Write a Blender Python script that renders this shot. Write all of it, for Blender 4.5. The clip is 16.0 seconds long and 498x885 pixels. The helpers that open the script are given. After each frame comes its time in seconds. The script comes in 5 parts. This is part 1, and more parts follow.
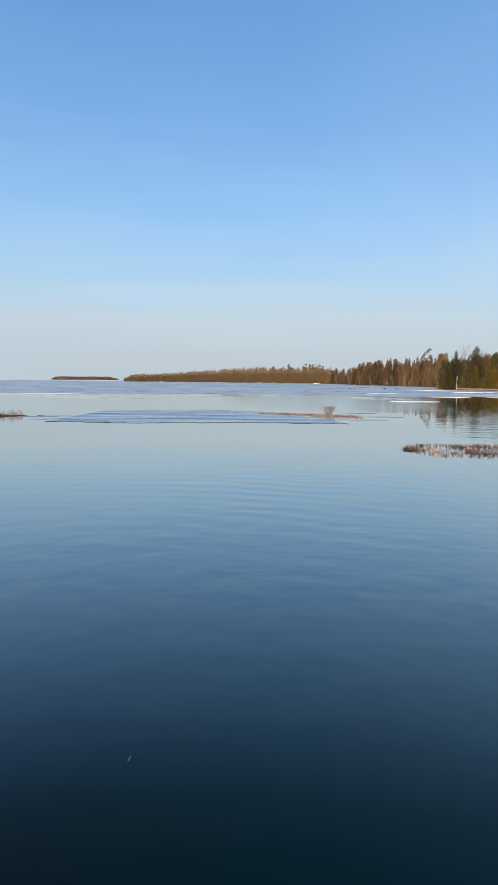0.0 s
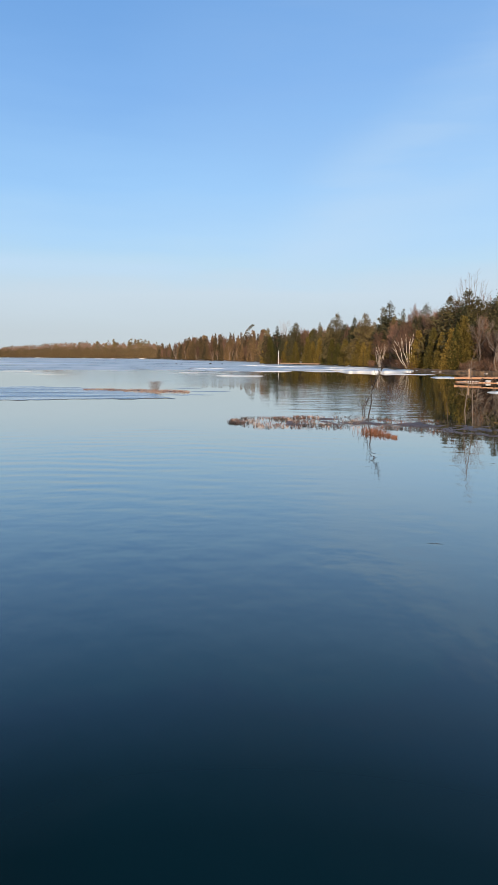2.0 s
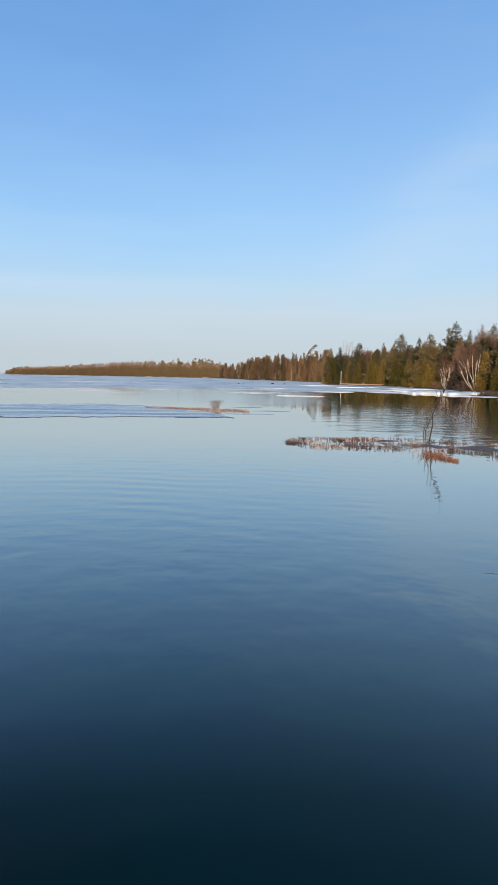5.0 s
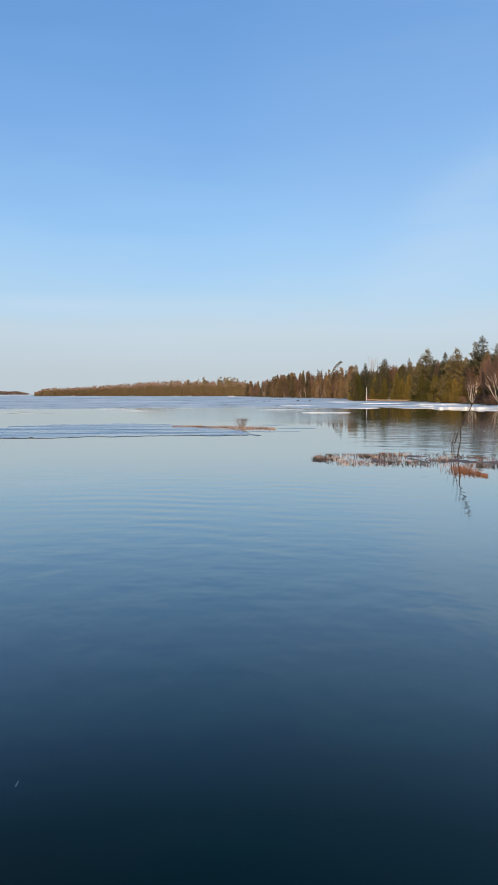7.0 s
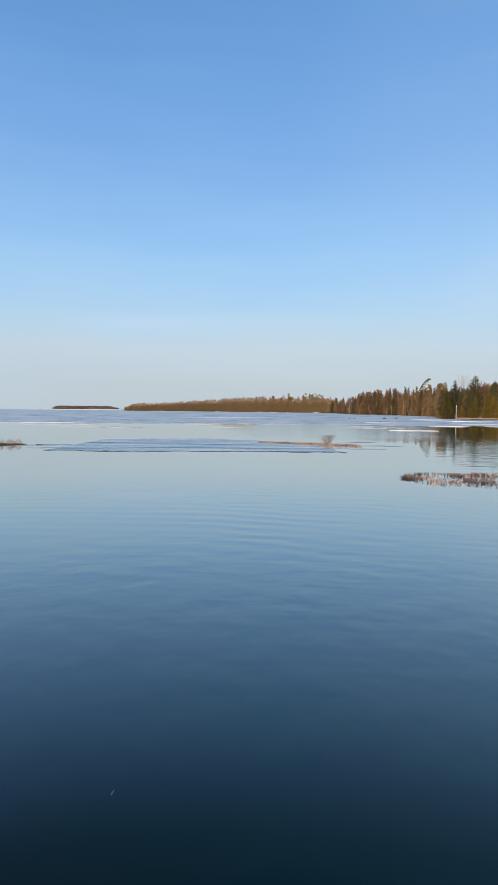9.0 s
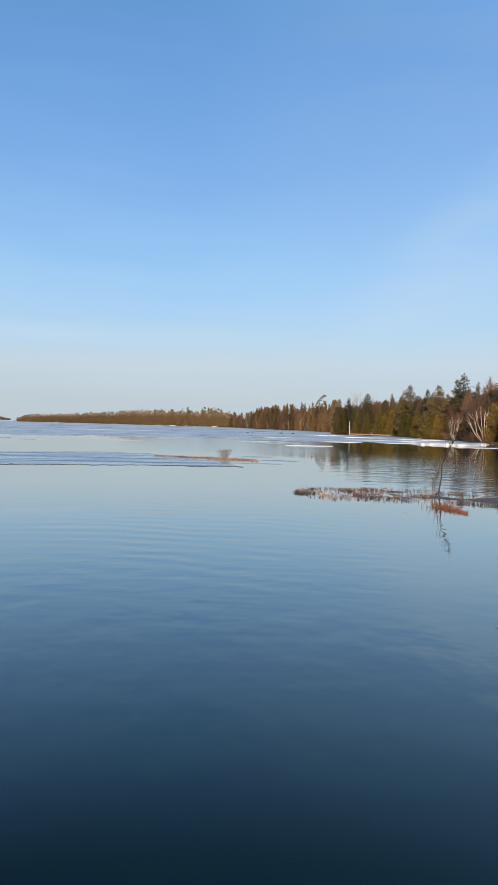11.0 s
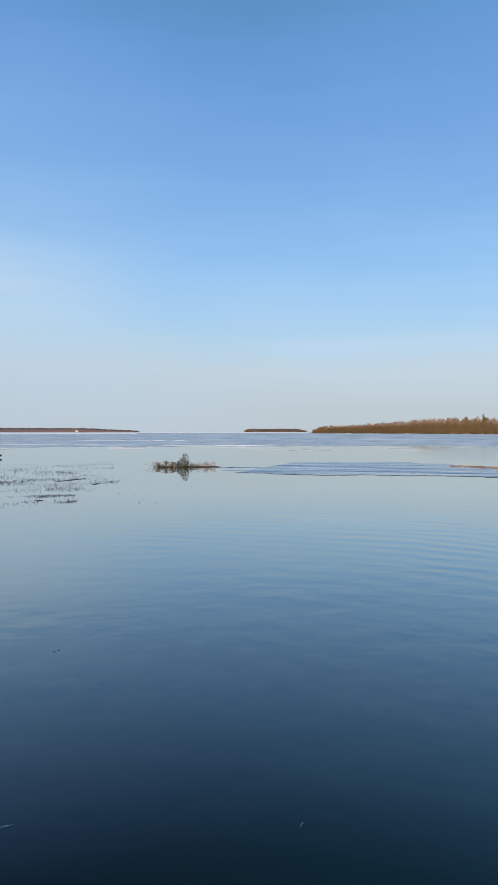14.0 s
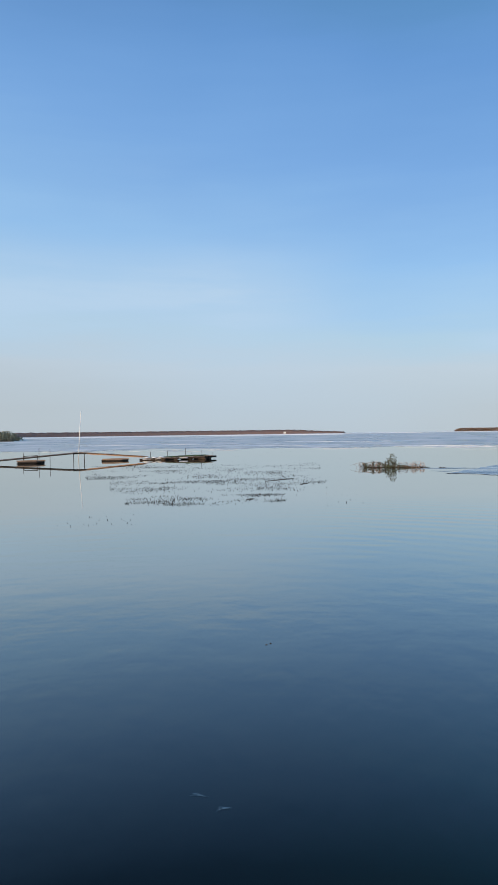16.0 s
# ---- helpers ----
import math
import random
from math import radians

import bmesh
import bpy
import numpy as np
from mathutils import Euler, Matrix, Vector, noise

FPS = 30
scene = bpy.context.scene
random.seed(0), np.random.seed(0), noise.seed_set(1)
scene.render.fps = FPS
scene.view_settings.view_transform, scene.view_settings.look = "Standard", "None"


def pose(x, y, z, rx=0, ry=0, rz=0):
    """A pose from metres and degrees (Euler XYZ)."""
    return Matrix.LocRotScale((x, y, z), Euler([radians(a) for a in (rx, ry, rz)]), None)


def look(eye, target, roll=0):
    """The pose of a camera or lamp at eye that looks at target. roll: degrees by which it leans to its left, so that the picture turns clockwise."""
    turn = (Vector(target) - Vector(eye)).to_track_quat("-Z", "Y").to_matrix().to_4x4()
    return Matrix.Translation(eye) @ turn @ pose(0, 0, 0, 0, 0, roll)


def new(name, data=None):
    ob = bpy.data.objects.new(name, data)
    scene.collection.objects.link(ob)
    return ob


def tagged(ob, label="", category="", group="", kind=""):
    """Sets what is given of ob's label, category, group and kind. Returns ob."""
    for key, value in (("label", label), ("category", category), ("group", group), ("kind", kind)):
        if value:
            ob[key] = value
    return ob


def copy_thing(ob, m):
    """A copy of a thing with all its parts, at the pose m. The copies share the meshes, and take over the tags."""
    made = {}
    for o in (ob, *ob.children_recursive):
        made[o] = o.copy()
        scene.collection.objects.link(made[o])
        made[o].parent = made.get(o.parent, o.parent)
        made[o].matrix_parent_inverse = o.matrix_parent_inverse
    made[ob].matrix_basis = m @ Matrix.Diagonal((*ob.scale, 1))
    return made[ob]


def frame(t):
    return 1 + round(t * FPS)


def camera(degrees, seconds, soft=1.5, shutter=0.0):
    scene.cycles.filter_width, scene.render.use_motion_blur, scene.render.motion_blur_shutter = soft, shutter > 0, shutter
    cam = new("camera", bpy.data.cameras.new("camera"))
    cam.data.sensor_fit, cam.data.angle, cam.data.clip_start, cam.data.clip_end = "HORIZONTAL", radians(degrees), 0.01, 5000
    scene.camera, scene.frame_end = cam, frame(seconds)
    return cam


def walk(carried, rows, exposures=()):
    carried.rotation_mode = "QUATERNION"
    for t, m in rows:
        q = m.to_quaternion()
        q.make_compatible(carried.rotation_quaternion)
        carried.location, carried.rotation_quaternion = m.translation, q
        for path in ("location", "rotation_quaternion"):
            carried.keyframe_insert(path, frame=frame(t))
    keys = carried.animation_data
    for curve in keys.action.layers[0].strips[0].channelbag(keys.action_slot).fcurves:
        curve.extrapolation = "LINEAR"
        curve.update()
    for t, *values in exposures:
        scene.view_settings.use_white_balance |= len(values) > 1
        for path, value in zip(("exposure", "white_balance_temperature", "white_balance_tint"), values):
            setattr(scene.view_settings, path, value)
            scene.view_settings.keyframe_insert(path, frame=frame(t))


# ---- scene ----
cam = camera(40.2, 16.0, 1.2)

# seconds, x, y, z, yaw, pitch, roll: somebody turns on the spot at the water's edge
PATH = (
    (0.00, -0.123, 0.013, 2.691, 0.00, -5.21, -0.37),
    (0.50, -0.092, -0.012, 2.682, -3.53, -5.26, 0.24),
    (1.00, -0.120, -0.073, 2.682, -8.28, -5.14, 0.23),
    (1.50, -0.123, -0.077, 2.677, -12.82, -5.97, 0.19),
    (2.00, -0.076, -0.030, 2.676, -14.45, -7.20, -0.26),
    (2.50, 0.005, -0.060, 2.678, -14.81, -7.65, -0.00),
    (3.00, 0.086, -0.037, 2.672, -14.29, -7.08, 0.30),
    (3.50, 0.086, -0.022, 2.676, -13.70, -6.62, -0.88),
    (4.00, 0.106, -0.005, 2.680, -12.68, -6.86, -1.39),
    (4.50, 0.124, 0.047, 2.657, -10.77, -6.16, -0.99),
    (4.70, 0.113, 0.058, 2.675, -9.95, -5.91, -0.93),
    (5.28, 0.115, 0.065, 2.674, -8.92, -5.32, -0.69),
    (5.85, 0.109, 0.031, 2.675, -8.64, -4.77, -0.48),
    (6.42, 0.096, -0.008, 2.675, -8.31, -4.35, -0.23),
    (7.00, 0.076, -0.020, 2.671, -7.09, -4.11, 0.16),
    (7.50, 0.062, -0.010, 2.667, -4.81, -4.23, 0.69),
    (8.00, 0.018, 0.011, 2.653, -2.62, -3.86, 1.29),
    (8.50, -0.025, 0.039, 2.662, -0.28, -3.18, 0.76),
    (9.00, -0.028, 0.026, 2.666, 0.01, -2.75, -0.41),
    (9.50, -0.035, 0.016, 2.676, -2.66, -2.66, -1.58),
    (9.70, 0.000, 0.011, 2.690, -3.52, -2.84, -1.37),
    (10.22, 0.027, 0.001, 2.699, -5.84, -2.56, -1.66),
    (10.75, 0.063, -0.008, 2.701, -7.96, -1.87, -1.55),
    (11.28, 0.087, -0.013, 2.702, -8.61, -1.17, -1.21),
    (11.80, 0.079, -0.006, 2.708, -6.50, -0.85, -0.84),
    (12.00, 0.106, 0.001, 2.717, -5.24, -0.70, -0.79),
    (12.50, 0.025, 0.017, 2.728, 0.44, -0.84, -0.26),
    (13.00, -0.032, 0.053, 2.699, 6.73, -0.83, 0.35),
    (13.50, -0.066, 0.058, 2.740, 11.77, -0.64, 0.20),
    (14.00, -0.038, 0.003, 2.746, 15.69, -0.92, 0.01),
    (14.50, -0.020, -0.024, 2.730, 18.40, -1.52, 0.03),
    (15.00, -0.044, -0.028, 2.736, 21.87, -1.74, -0.03),
    (15.50, -0.062, 0.013, 2.750, 27.30, -1.50, 0.07),
    (16.00, -0.091, 0.065, 2.714, 32.91, -0.74, 0.78),
)
walk(cam, [(t, pose(x, y, z, 90 + pitch, roll, yaw)) for t, x, y, z, yaw, pitch, roll in PATH],
     exposures=[(0.0, 0.0), (1.0, 0.02), (2.5, 0.08), (4.5, 0.07), (7.0, 0.0), (9.5, 0.0), (12.5, 0.0), (16.0, -0.07)])


# ---- light ----
SUN_ELEVATION, SUN_AZIMUTH = 10.0, 160.0  # degrees; azimuth is counted to the left of +y

world = bpy.data.worlds.new("evening_sky")
scene.world = world
world.use_nodes = True


def build_sky():
    nt = world.node_tree
    nt.nodes.clear()
    n, k = nt.nodes.new, nt.links.new
    out, back = n("ShaderNodeOutputWorld"), n("ShaderNodeBackground")
    sky = n("ShaderNodeTexSky")
    sky.sky_type, sky.sun_disc = "NISHITA", False
    sky.sun_elevation, sky.sun_rotation = radians(SUN_ELEVATION), radians(-SUN_AZIMUTH)
    sky.air_density, sky.dust_density, sky.ozone_density, sky.altitude = 1.0, 0.5, 3.0, 100
    coord, split = n("ShaderNodeTexCoord"), n("ShaderNodeSeparateXYZ")
    k(coord.outputs["Generated"], split.inputs[0])

    def calc(op, x, y):
        m = n("ShaderNodeMath")
        m.operation = op
        for s, v in zip(m.inputs, (x, y)):
            if isinstance(v, (int, float)):
                s.default_value = v
            else:
                k(v, s)
        return m.outputs[0]

    def toward(az, el):
        return Vector((-math.sin(radians(az)) * math.cos(radians(el)), math.cos(radians(az)) * math.cos(radians(el)), math.sin(radians(el))))

    def facing(v):
        d = n("ShaderNodeVectorMath")
        d.operation, d.inputs[1].default_value = "DOT_PRODUCT", v
        k(coord.outputs["Generated"], d.inputs[0])
        return d.outputs["Value"]

    def soft(value, lo, hi, a0, a1):
        r = n("ShaderNodeMapRange")
        r.interpolation_type = "SMOOTHSTEP"
        for i, v in ((1, lo), (2, hi), (3, a0), (4, a1)):
            r.inputs[i].default_value = v
        k(value, r.inputs[0])
        return r.outputs[0]

    # the haze stands higher to both sides of the open lake
    side = calc("MULTIPLY", calc("MULTIPLY", split.outputs["X"], split.outputs["X"]), 0.4)
    drift = n("ShaderNodeTexNoise")
    drift.inputs["Scale"].default_value, drift.inputs["Detail"].default_value = 2.2, 3
    k(coord.outputs["Generated"], drift.inputs["Vector"])
    # long thin flecks that lie level
    level = n("ShaderNodeMapping")
    level.inputs["Scale"].default_value, level.inputs["Rotation"].default_value = (1.0, 1.0, 7.0), (0.03, 0.05, 0)
    k(coord.outputs["Generated"], level.inputs[0])
    fleck = n("ShaderNodeTexNoise")
    fleck.inputs["Scale"].default_value, fleck.inputs["Detail"].default_value, fleck.inputs["Roughness"].default_value = 3.2, 5, 0.55
    k(level.outputs[0], fleck.inputs["Vector"])
    height = calc("MULTIPLY", split.outputs["Z"], calc("SUBTRACT", calc("ADD", 0.9, calc("MULTIPLY", drift.outputs[0], 0.2)), side))
    height = calc("ADD", height, calc("MULTIPLY", calc("SUBTRACT", fleck.outputs[0], 0.5), soft(split.outputs["Z"], 0.0, 0.12, 0.01, 0.06)))
    ramp = n("ShaderNodeValToRGB")
    k(height, ramp.inputs[0])
    stops = ((0.0, (0.483, 0.563, 0.63)), (0.03, (0.486, 0.56, 0.63)), (0.085, (0.53, 0.622, 0.712)), (0.122, (0.45, 0.632, 0.785)),
             (0.16, (0.385, 0.605, 0.85)), (0.22, (0.308, 0.545, 0.86)), (0.34, (0.205, 0.415, 0.775)), (0.47, (0.142, 0.330, 0.68)),
             (0.62, (0.075, 0.236, 0.44)), (1.0, (0.03, 0.125, 0.23)))
    while len(ramp.color_ramp.elements) < len(stops):
        ramp.color_ramp.elements.new(0.5)
    for el, (p, c) in zip(ramp.color_ramp.elements, stops):
        el.position, el.color = p, (*c, 1)
    gain = n("ShaderNodeVectorMath")
    gain.operation = "SCALE"
    # overhead, mostly out of view, brightness is added towards +x for the water's reflections
    k(calc("MULTIPLY", 11.2, calc("ADD", calc("ADD", 1.0, calc("MULTIPLY", split.outputs["X"], 0.03)), calc("MULTIPLY", calc("ADD", split.outputs["X"], 0.2), soft(split.outputs["Z"], 0.46, 0.68, 0.0, 0.9)))), gain.inputs["Scale"])
    k(ramp.outputs[0], gain.inputs[0])
    haze = n("ShaderNodeMix")
    haze.data_type = "RGBA"
    haze.inputs["Factor"].default_value = 0.88
    k(sky.outputs[0], haze.inputs["A"])
    k(gain.outputs[0], haze.inputs["B"])
    # thin cirrus
    mapping = n("ShaderNodeMapping")
    mapping.inputs["Rotation"].default_value = (0.2, 0.75, 0.2)
    mapping.inputs["Scale"].default_value = (0.9, 1.6, 4.5)
    k(coord.outputs["Generated"], mapping.inputs[0])
    wisp = n("ShaderNodeTexNoise")
    wisp.inputs["Scale"].default_value, wisp.inputs["Detail"].default_value = 1.3, 4
    wisp.inputs["Roughness"].default_value = 0.4
    k(mapping.outputs[0], wisp.inputs["Vector"])
    veil = n("ShaderNodeMapRange")
    veil.interpolation_type = "SMOOTHERSTEP"
    veil.inputs["From Min"].default_value, veil.inputs["From Max"].default_value = 0.42, 0.8
    veil.inputs["To Max"].default_value = 0.30
    k(wisp.outputs[0], veil.inputs[0])

    # one long streak over the woods and a pale bank over the far side of the bay
    streak = toward(-34, 20.5).cross(toward(-23, 13.6)).normalized()
    uneven = calc("ADD", calc("ADD", 0.1, calc("MULTIPLY", wisp.outputs[0], 0.7)), soft(fleck.outputs[0], 0.35, 0.65, 0.0, 0.45))
    veil2 = calc("MULTIPLY", soft(calc("ABSOLUTE", facing(streak), 0), 0.0, 0.08, 0.36, 0.0), soft(facing(toward(-33, 19)), 0.93, 0.985, 0.0, 1.0))
    veil3 = calc("MULTIPLY", soft(calc("ABSOLUTE", facing(toward(-34, 14.3).cross(toward(-22, 9.5)).normalized()), 0), 0.0, 0.06, 0.3, 0.0), soft(facing(toward(-30, 9)), 0.95, 0.99, 0.0, 1.0))
    bank = calc("MULTIPLY", soft(calc("ABSOLUTE", calc("SUBTRACT", split.outputs["Z"], 0.19), 0), 0.0, 0.10, 0.95, 0.0), soft(facing(toward(50, 9)), 0.88, 0.975, 0.0, 1.0))
    # a thin level wisp on top of the haze over the open lake
    thin = calc("MULTIPLY", soft(calc("ABSOLUTE", calc("SUBTRACT", split.outputs["Z"], 0.122), 0), 0.0, 0.024, 0.95, 0.0), soft(facing(toward(2, 8)), 0.965, 0.993, 0.0, 1.0))
    spread = soft(facing(toward(-30, 22)), 0.90, 0.99, 0.0, 0.13)  # a faint milky spread round the long streak
    veils = calc("ADD", calc("ADD", calc("ADD", calc("ADD", veil2, veil3), bank), thin), spread)
    veils = calc("ADD", calc("MULTIPLY", veils, uneven), veil.outputs[0])
    cloud = n("ShaderNodeMix")
    cloud.data_type = "RGBA"
    k(veils, cloud.inputs["Factor"])
    k(haze.outputs["Result"], cloud.inputs["A"])
    cloud.inputs["B"].default_value = (5.2, 6.9, 8.7, 1)
    k(cloud.outputs["Result"], back.inputs[0])
    back.inputs[1].default_value = 0.10
    k(back.outputs[0], out.inputs[0])


build_sky()
sun = new("sun", bpy.data.lights.new("sun", "SUN"))
sun.data.energy, sun.data.angle, sun.data.color = 5.0, radians(0.6), (1.0, 0.75, 0.49)
a, e = radians(SUN_AZIMUTH), radians(SUN_ELEVATION)
sun.matrix_world = look((0, 0, 60), (60 * math.sin(a) * math.cos(e), -60 * math.cos(a) * math.cos(e), 60 - 60 * math.sin(e)))


# ---- materials ----
def material(name, rough=0.7, metal=0.0, spec=0.3):
    m = bpy.data.materials.new(name)
    m.use_nodes = True
    b = m.node_tree.nodes["Principled BSDF"]
    b.inputs["Roughness"].default_value, b.inputs["Metallic"].default_value = rough, metal
    b.inputs["Specular IOR Level"].default_value = spec
    return m, m.node_tree.nodes, m.node_tree.links, b


def noise_node(nodes, links, vector, scale, detail=4, rough=0.55):
    t = nodes.new("ShaderNodeTexNoise")
    t.inputs["Scale"].default_value, t.inputs["Detail"].default_value, t.inputs["Roughness"].default_value = scale, detail, rough
    links.new(vector, t.inputs["Vector"])
    return t.outputs[0]


def ramp_node(nodes, links, value, stops):
    r = nodes.new("ShaderNodeValToRGB")
    while len(r.color_ramp.elements) < len(stops):
        r.color_ramp.elements.new(0.5)
    for el, (p, c) in zip(r.color_ramp.elements, stops):
        el.position, el.color = p, (*c, 1) if len(c) == 3 else c
    links.new(value, r.inputs[0])
    return r.outputs[0]


def range_node(nodes, links, value, lo, hi, to_lo=0.0, to_hi=1.0):
    r = nodes.new("ShaderNodeMapRange")
    for i, v in ((1, lo), (2, hi), (3, to_lo), (4, to_hi)):
        r.inputs[i].default_value = v
    links.new(value, r.inputs[0])
    return r.outputs[0]


def math_node(nodes, links, op, x, y):
    m = nodes.new("ShaderNodeMath")
    m.operation = op
    for i, v in enumerate((x, y)):
        if isinstance(v, (int, float)):
            m.inputs[i].default_value = v
        else:
            links.new(v, m.inputs[i])
    return m.outputs[0]


def mix_node(nodes, links, factor, x, y, blend="MIX"):
    m = nodes.new("ShaderNodeMix")
    m.data_type, m.blend_type = "RGBA", blend
    for key, v in (("Factor", factor), ("A", x), ("B", y)):
        if isinstance(v, (int, float)):
            m.inputs[key].default_value = v
        elif isinstance(v, tuple):
            m.inputs[key].default_value = (*v, 1)
        else:
            links.new(v, m.inputs[key])
    return m.outputs["Result"]


def bump_node(nodes, links, b, height, distance, strength=1.0):
    u = nodes.new("ShaderNodeBump")
    u.inputs["Distance"].default_value, u.inputs["Strength"].default_value = distance, strength
    links.new(height, u.inputs["Height"])
    links.new(u.outputs[0], b.inputs["Normal"])


def make_foliage(name, dark, light, rough=0.75, spread=0.5):
    """Leaf sprays: each tree has its own tone, each spray a little of its own."""
    m, n, k, b = material(name, rough, 0, 0.15)
    info, geo = n.new("ShaderNodeObjectInfo"), n.new("ShaderNodeNewGeometry")
    tree = mix_node(n, k, info.outputs["Random"], dark, light)
    spray = range_node(n, k, geo.outputs["Random Per Island"], 0, 1, 1 - spread, 1 + spread)
    grey = n.new("ShaderNodeCombineColor")
    for i in range(3):
        k.new(spray, grey.inputs[i])
    k.new(mix_node(n, k, 1.0, tree, grey.outputs[0], "MULTIPLY"), b.inputs["Base Color"])
    return m


def make_solid(name, one, two, scale, rough=0.8, bump=0.0, spec=0.25, detail=5, stretch=(1, 1, 1)):
    """A surface of two tones in grain of one size and stains of a larger one."""
    m, n, k, b = material(name, rough, 0, spec)
    c, mp = n.new("ShaderNodeTexCoord"), n.new("ShaderNodeMapping")
    mp.inputs["Scale"].default_value = stretch
    k.new(c.outputs["Object"], mp.inputs[0])
    fine = noise_node(n, k, mp.outputs[0], scale, detail, 0.65)
    stain = noise_node(n, k, mp.outputs[0], scale * 0.17, 3)
    f = math_node(n, k, "ADD", math_node(n, k, "MULTIPLY", fine, 0.6), math_node(n, k, "MULTIPLY", stain, 0.5))
    info = n.new("ShaderNodeObjectInfo")
    f = math_node(n, k, "ADD", f, range_node(n, k, info.outputs["Random"], 0, 1, -0.12, 0.12))
    k.new(ramp_node(n, k, f, ((0.35, one), (0.72, two))), b.inputs["Base Color"])
    if bump:
        bump_node(n, k, b, fine, bump)
    return m


def make_water():
    m, n, k, b = material("lake_water", 0.015, 0, 0.5)
    n.remove(b)
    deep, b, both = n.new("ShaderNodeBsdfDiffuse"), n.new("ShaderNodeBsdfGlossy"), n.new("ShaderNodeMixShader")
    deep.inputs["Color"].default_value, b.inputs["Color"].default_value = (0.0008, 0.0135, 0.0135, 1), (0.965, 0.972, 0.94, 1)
    # how much the surface mirrors, from steep to grazing
    weight = n.new("ShaderNodeLayerWeight")
    weight.inputs["Blend"].default_value = 0.5
    gloss = ramp_node(n, k, weight.outputs["Facing"], tuple((p, (v,) * 3) for p, v in (
        (0.30, 0.016), (0.40, 0.024), (0.46, 0.045), (0.52, 0.094), (0.577, 0.154), (0.658, 0.262), (0.758, 0.435), (0.826, 0.58), (0.913, 0.765), (1.0, 0.93))))
    k.new(gloss, both.inputs[0])
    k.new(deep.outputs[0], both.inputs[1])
    k.new(b.outputs[0], both.inputs[2])
    k.new(both.outputs[0], n["Material Output"].inputs["Surface"])
    c = n.new("ShaderNodeTexCoord")

    split = n.new("ShaderNodeSeparateXYZ")
    k.new(c.outputs["Object"], split.inputs[0])
    length = n.new("ShaderNodeVectorMath")
    length.operation = "LENGTH"
    k.new(c.outputs["Object"], length.inputs[0])
    az = math_node(n, k, "ARCTAN2", split.outputs["X"], split.outputs["Y"])  # radians to the right of +y
    curve = n.new("ShaderNodeCombineXYZ")
    k.new(math_node(n, k, "MULTIPLY", az, 30.0), curve.inputs[0])
    k.new(length.outputs["Value"], curve.inputs[1])

    def swell(turn, sx, sy, scale, detail):
        """Ripples that run along the curve of the shore."""
        mp = n.new("ShaderNodeMapping")
        mp.inputs["Rotation"].default_value, mp.inputs["Scale"].default_value = (0, 0, radians(turn)), (sx, sy, 1)
        k.new(curve.outputs[0], mp.inputs[0])
        return noise_node(n, k, mp.outputs[0], scale, detail, 0.45)

    # long low ripples that run across the bay, in drifting patches
    long_, short = swell(-5, 0.24, 1.35, 1.0, 2), swell(9, 0.55, 1.7, 1.4, 3)
    # water brightens towards the woods; that brightness is painted into its body colour
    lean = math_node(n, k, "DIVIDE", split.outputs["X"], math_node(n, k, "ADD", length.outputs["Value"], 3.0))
    lit_body = mix_node(n, k, range_node(n, k, lean, -0.34, 0.02), (0.0002, 0.0055, 0.0050), (0.0018, 0.0225, 0.0200))
    k.new(lit_body, deep.inputs["Color"])
    patch = range_node(n, k, noise_node(n, k, c.outputs["Object"], 0.07, 2), 0.40, 0.60, 0.25, 1.0)
    d = length.outputs["Value"]
    d = math_node(n, k, "ADD", d, math_node(n, k, "MULTIPLY", math_node(n, k, "SUBTRACT", noise_node(n, k, c.outputs["Object"], 0.09, 3), 0.5), 9.0))
    near = math_node(n, k, "MULTIPLY", range_node(n, k, d, 21, 29, 1.0, 0.06), range_node(n, k, az, 0.36, 0.5, 1.0, 0.35))
    # a breath of wind roughens the bay before the woods
    bay = math_node(n, k, "MULTIPLY", range_node(n, k, d, 29, 34), range_node(n, k, d, 52, 92, 1, 0))
    bay = math_node(n, k, "MULTIPLY", bay, math_node(n, k, "MULTIPLY", range_node(n, k, az, 0.24, 0.36), range_node(n, k, az, 0.47, 0.54, 1, 0)))
    off = math_node(n, k, "MULTIPLY", range_node(n, k, d, 56, 68), range_node(n, k, d, 105, 130, 1, 0))
    off = math_node(n, k, "MULTIPLY", off, math_node(n, k, "MULTIPLY", range_node(n, k, az, 0.10, 0.16), range_node(n, k, az, 0.24, 0.32, 1, 0)))
    bay = math_node(n, k, "ADD", bay, math_node(n, k, "MULTIPLY", off, 0.25))
    h = math_node(n, k, "ADD", math_node(n, k, "ADD", long_, math_node(n, k, "MULTIPLY", short, 0.45)), math_node(n, k, "MULTIPLY", swell(-3, 0.2, 3.0, 1.0, 1), 0.32))
    h = math_node(n, k, "MULTIPLY", h, math_node(n, k, "MULTIPLY", near, patch))
    # soft dimples close by, where the long ripples break up
    dimple = math_node(n, k, "MULTIPLY", swell(11, 0.5, 1.15, 1.2, 3), math_node(n, k, "MULTIPLY", range_node(n, k, d, 3, 6), range_node(n, k, d, 11, 19, 1, 0)))
    h = math_node(n, k, "ADD", h, math_node(n, k, "MULTIPLY", dimple, 0.85))
    # short wave trains that cross the bay in patches
    warp = math_node(n, k, "MULTIPLY", noise_node(n, k, curve.outputs[0], 0.16, 2), 9.0)
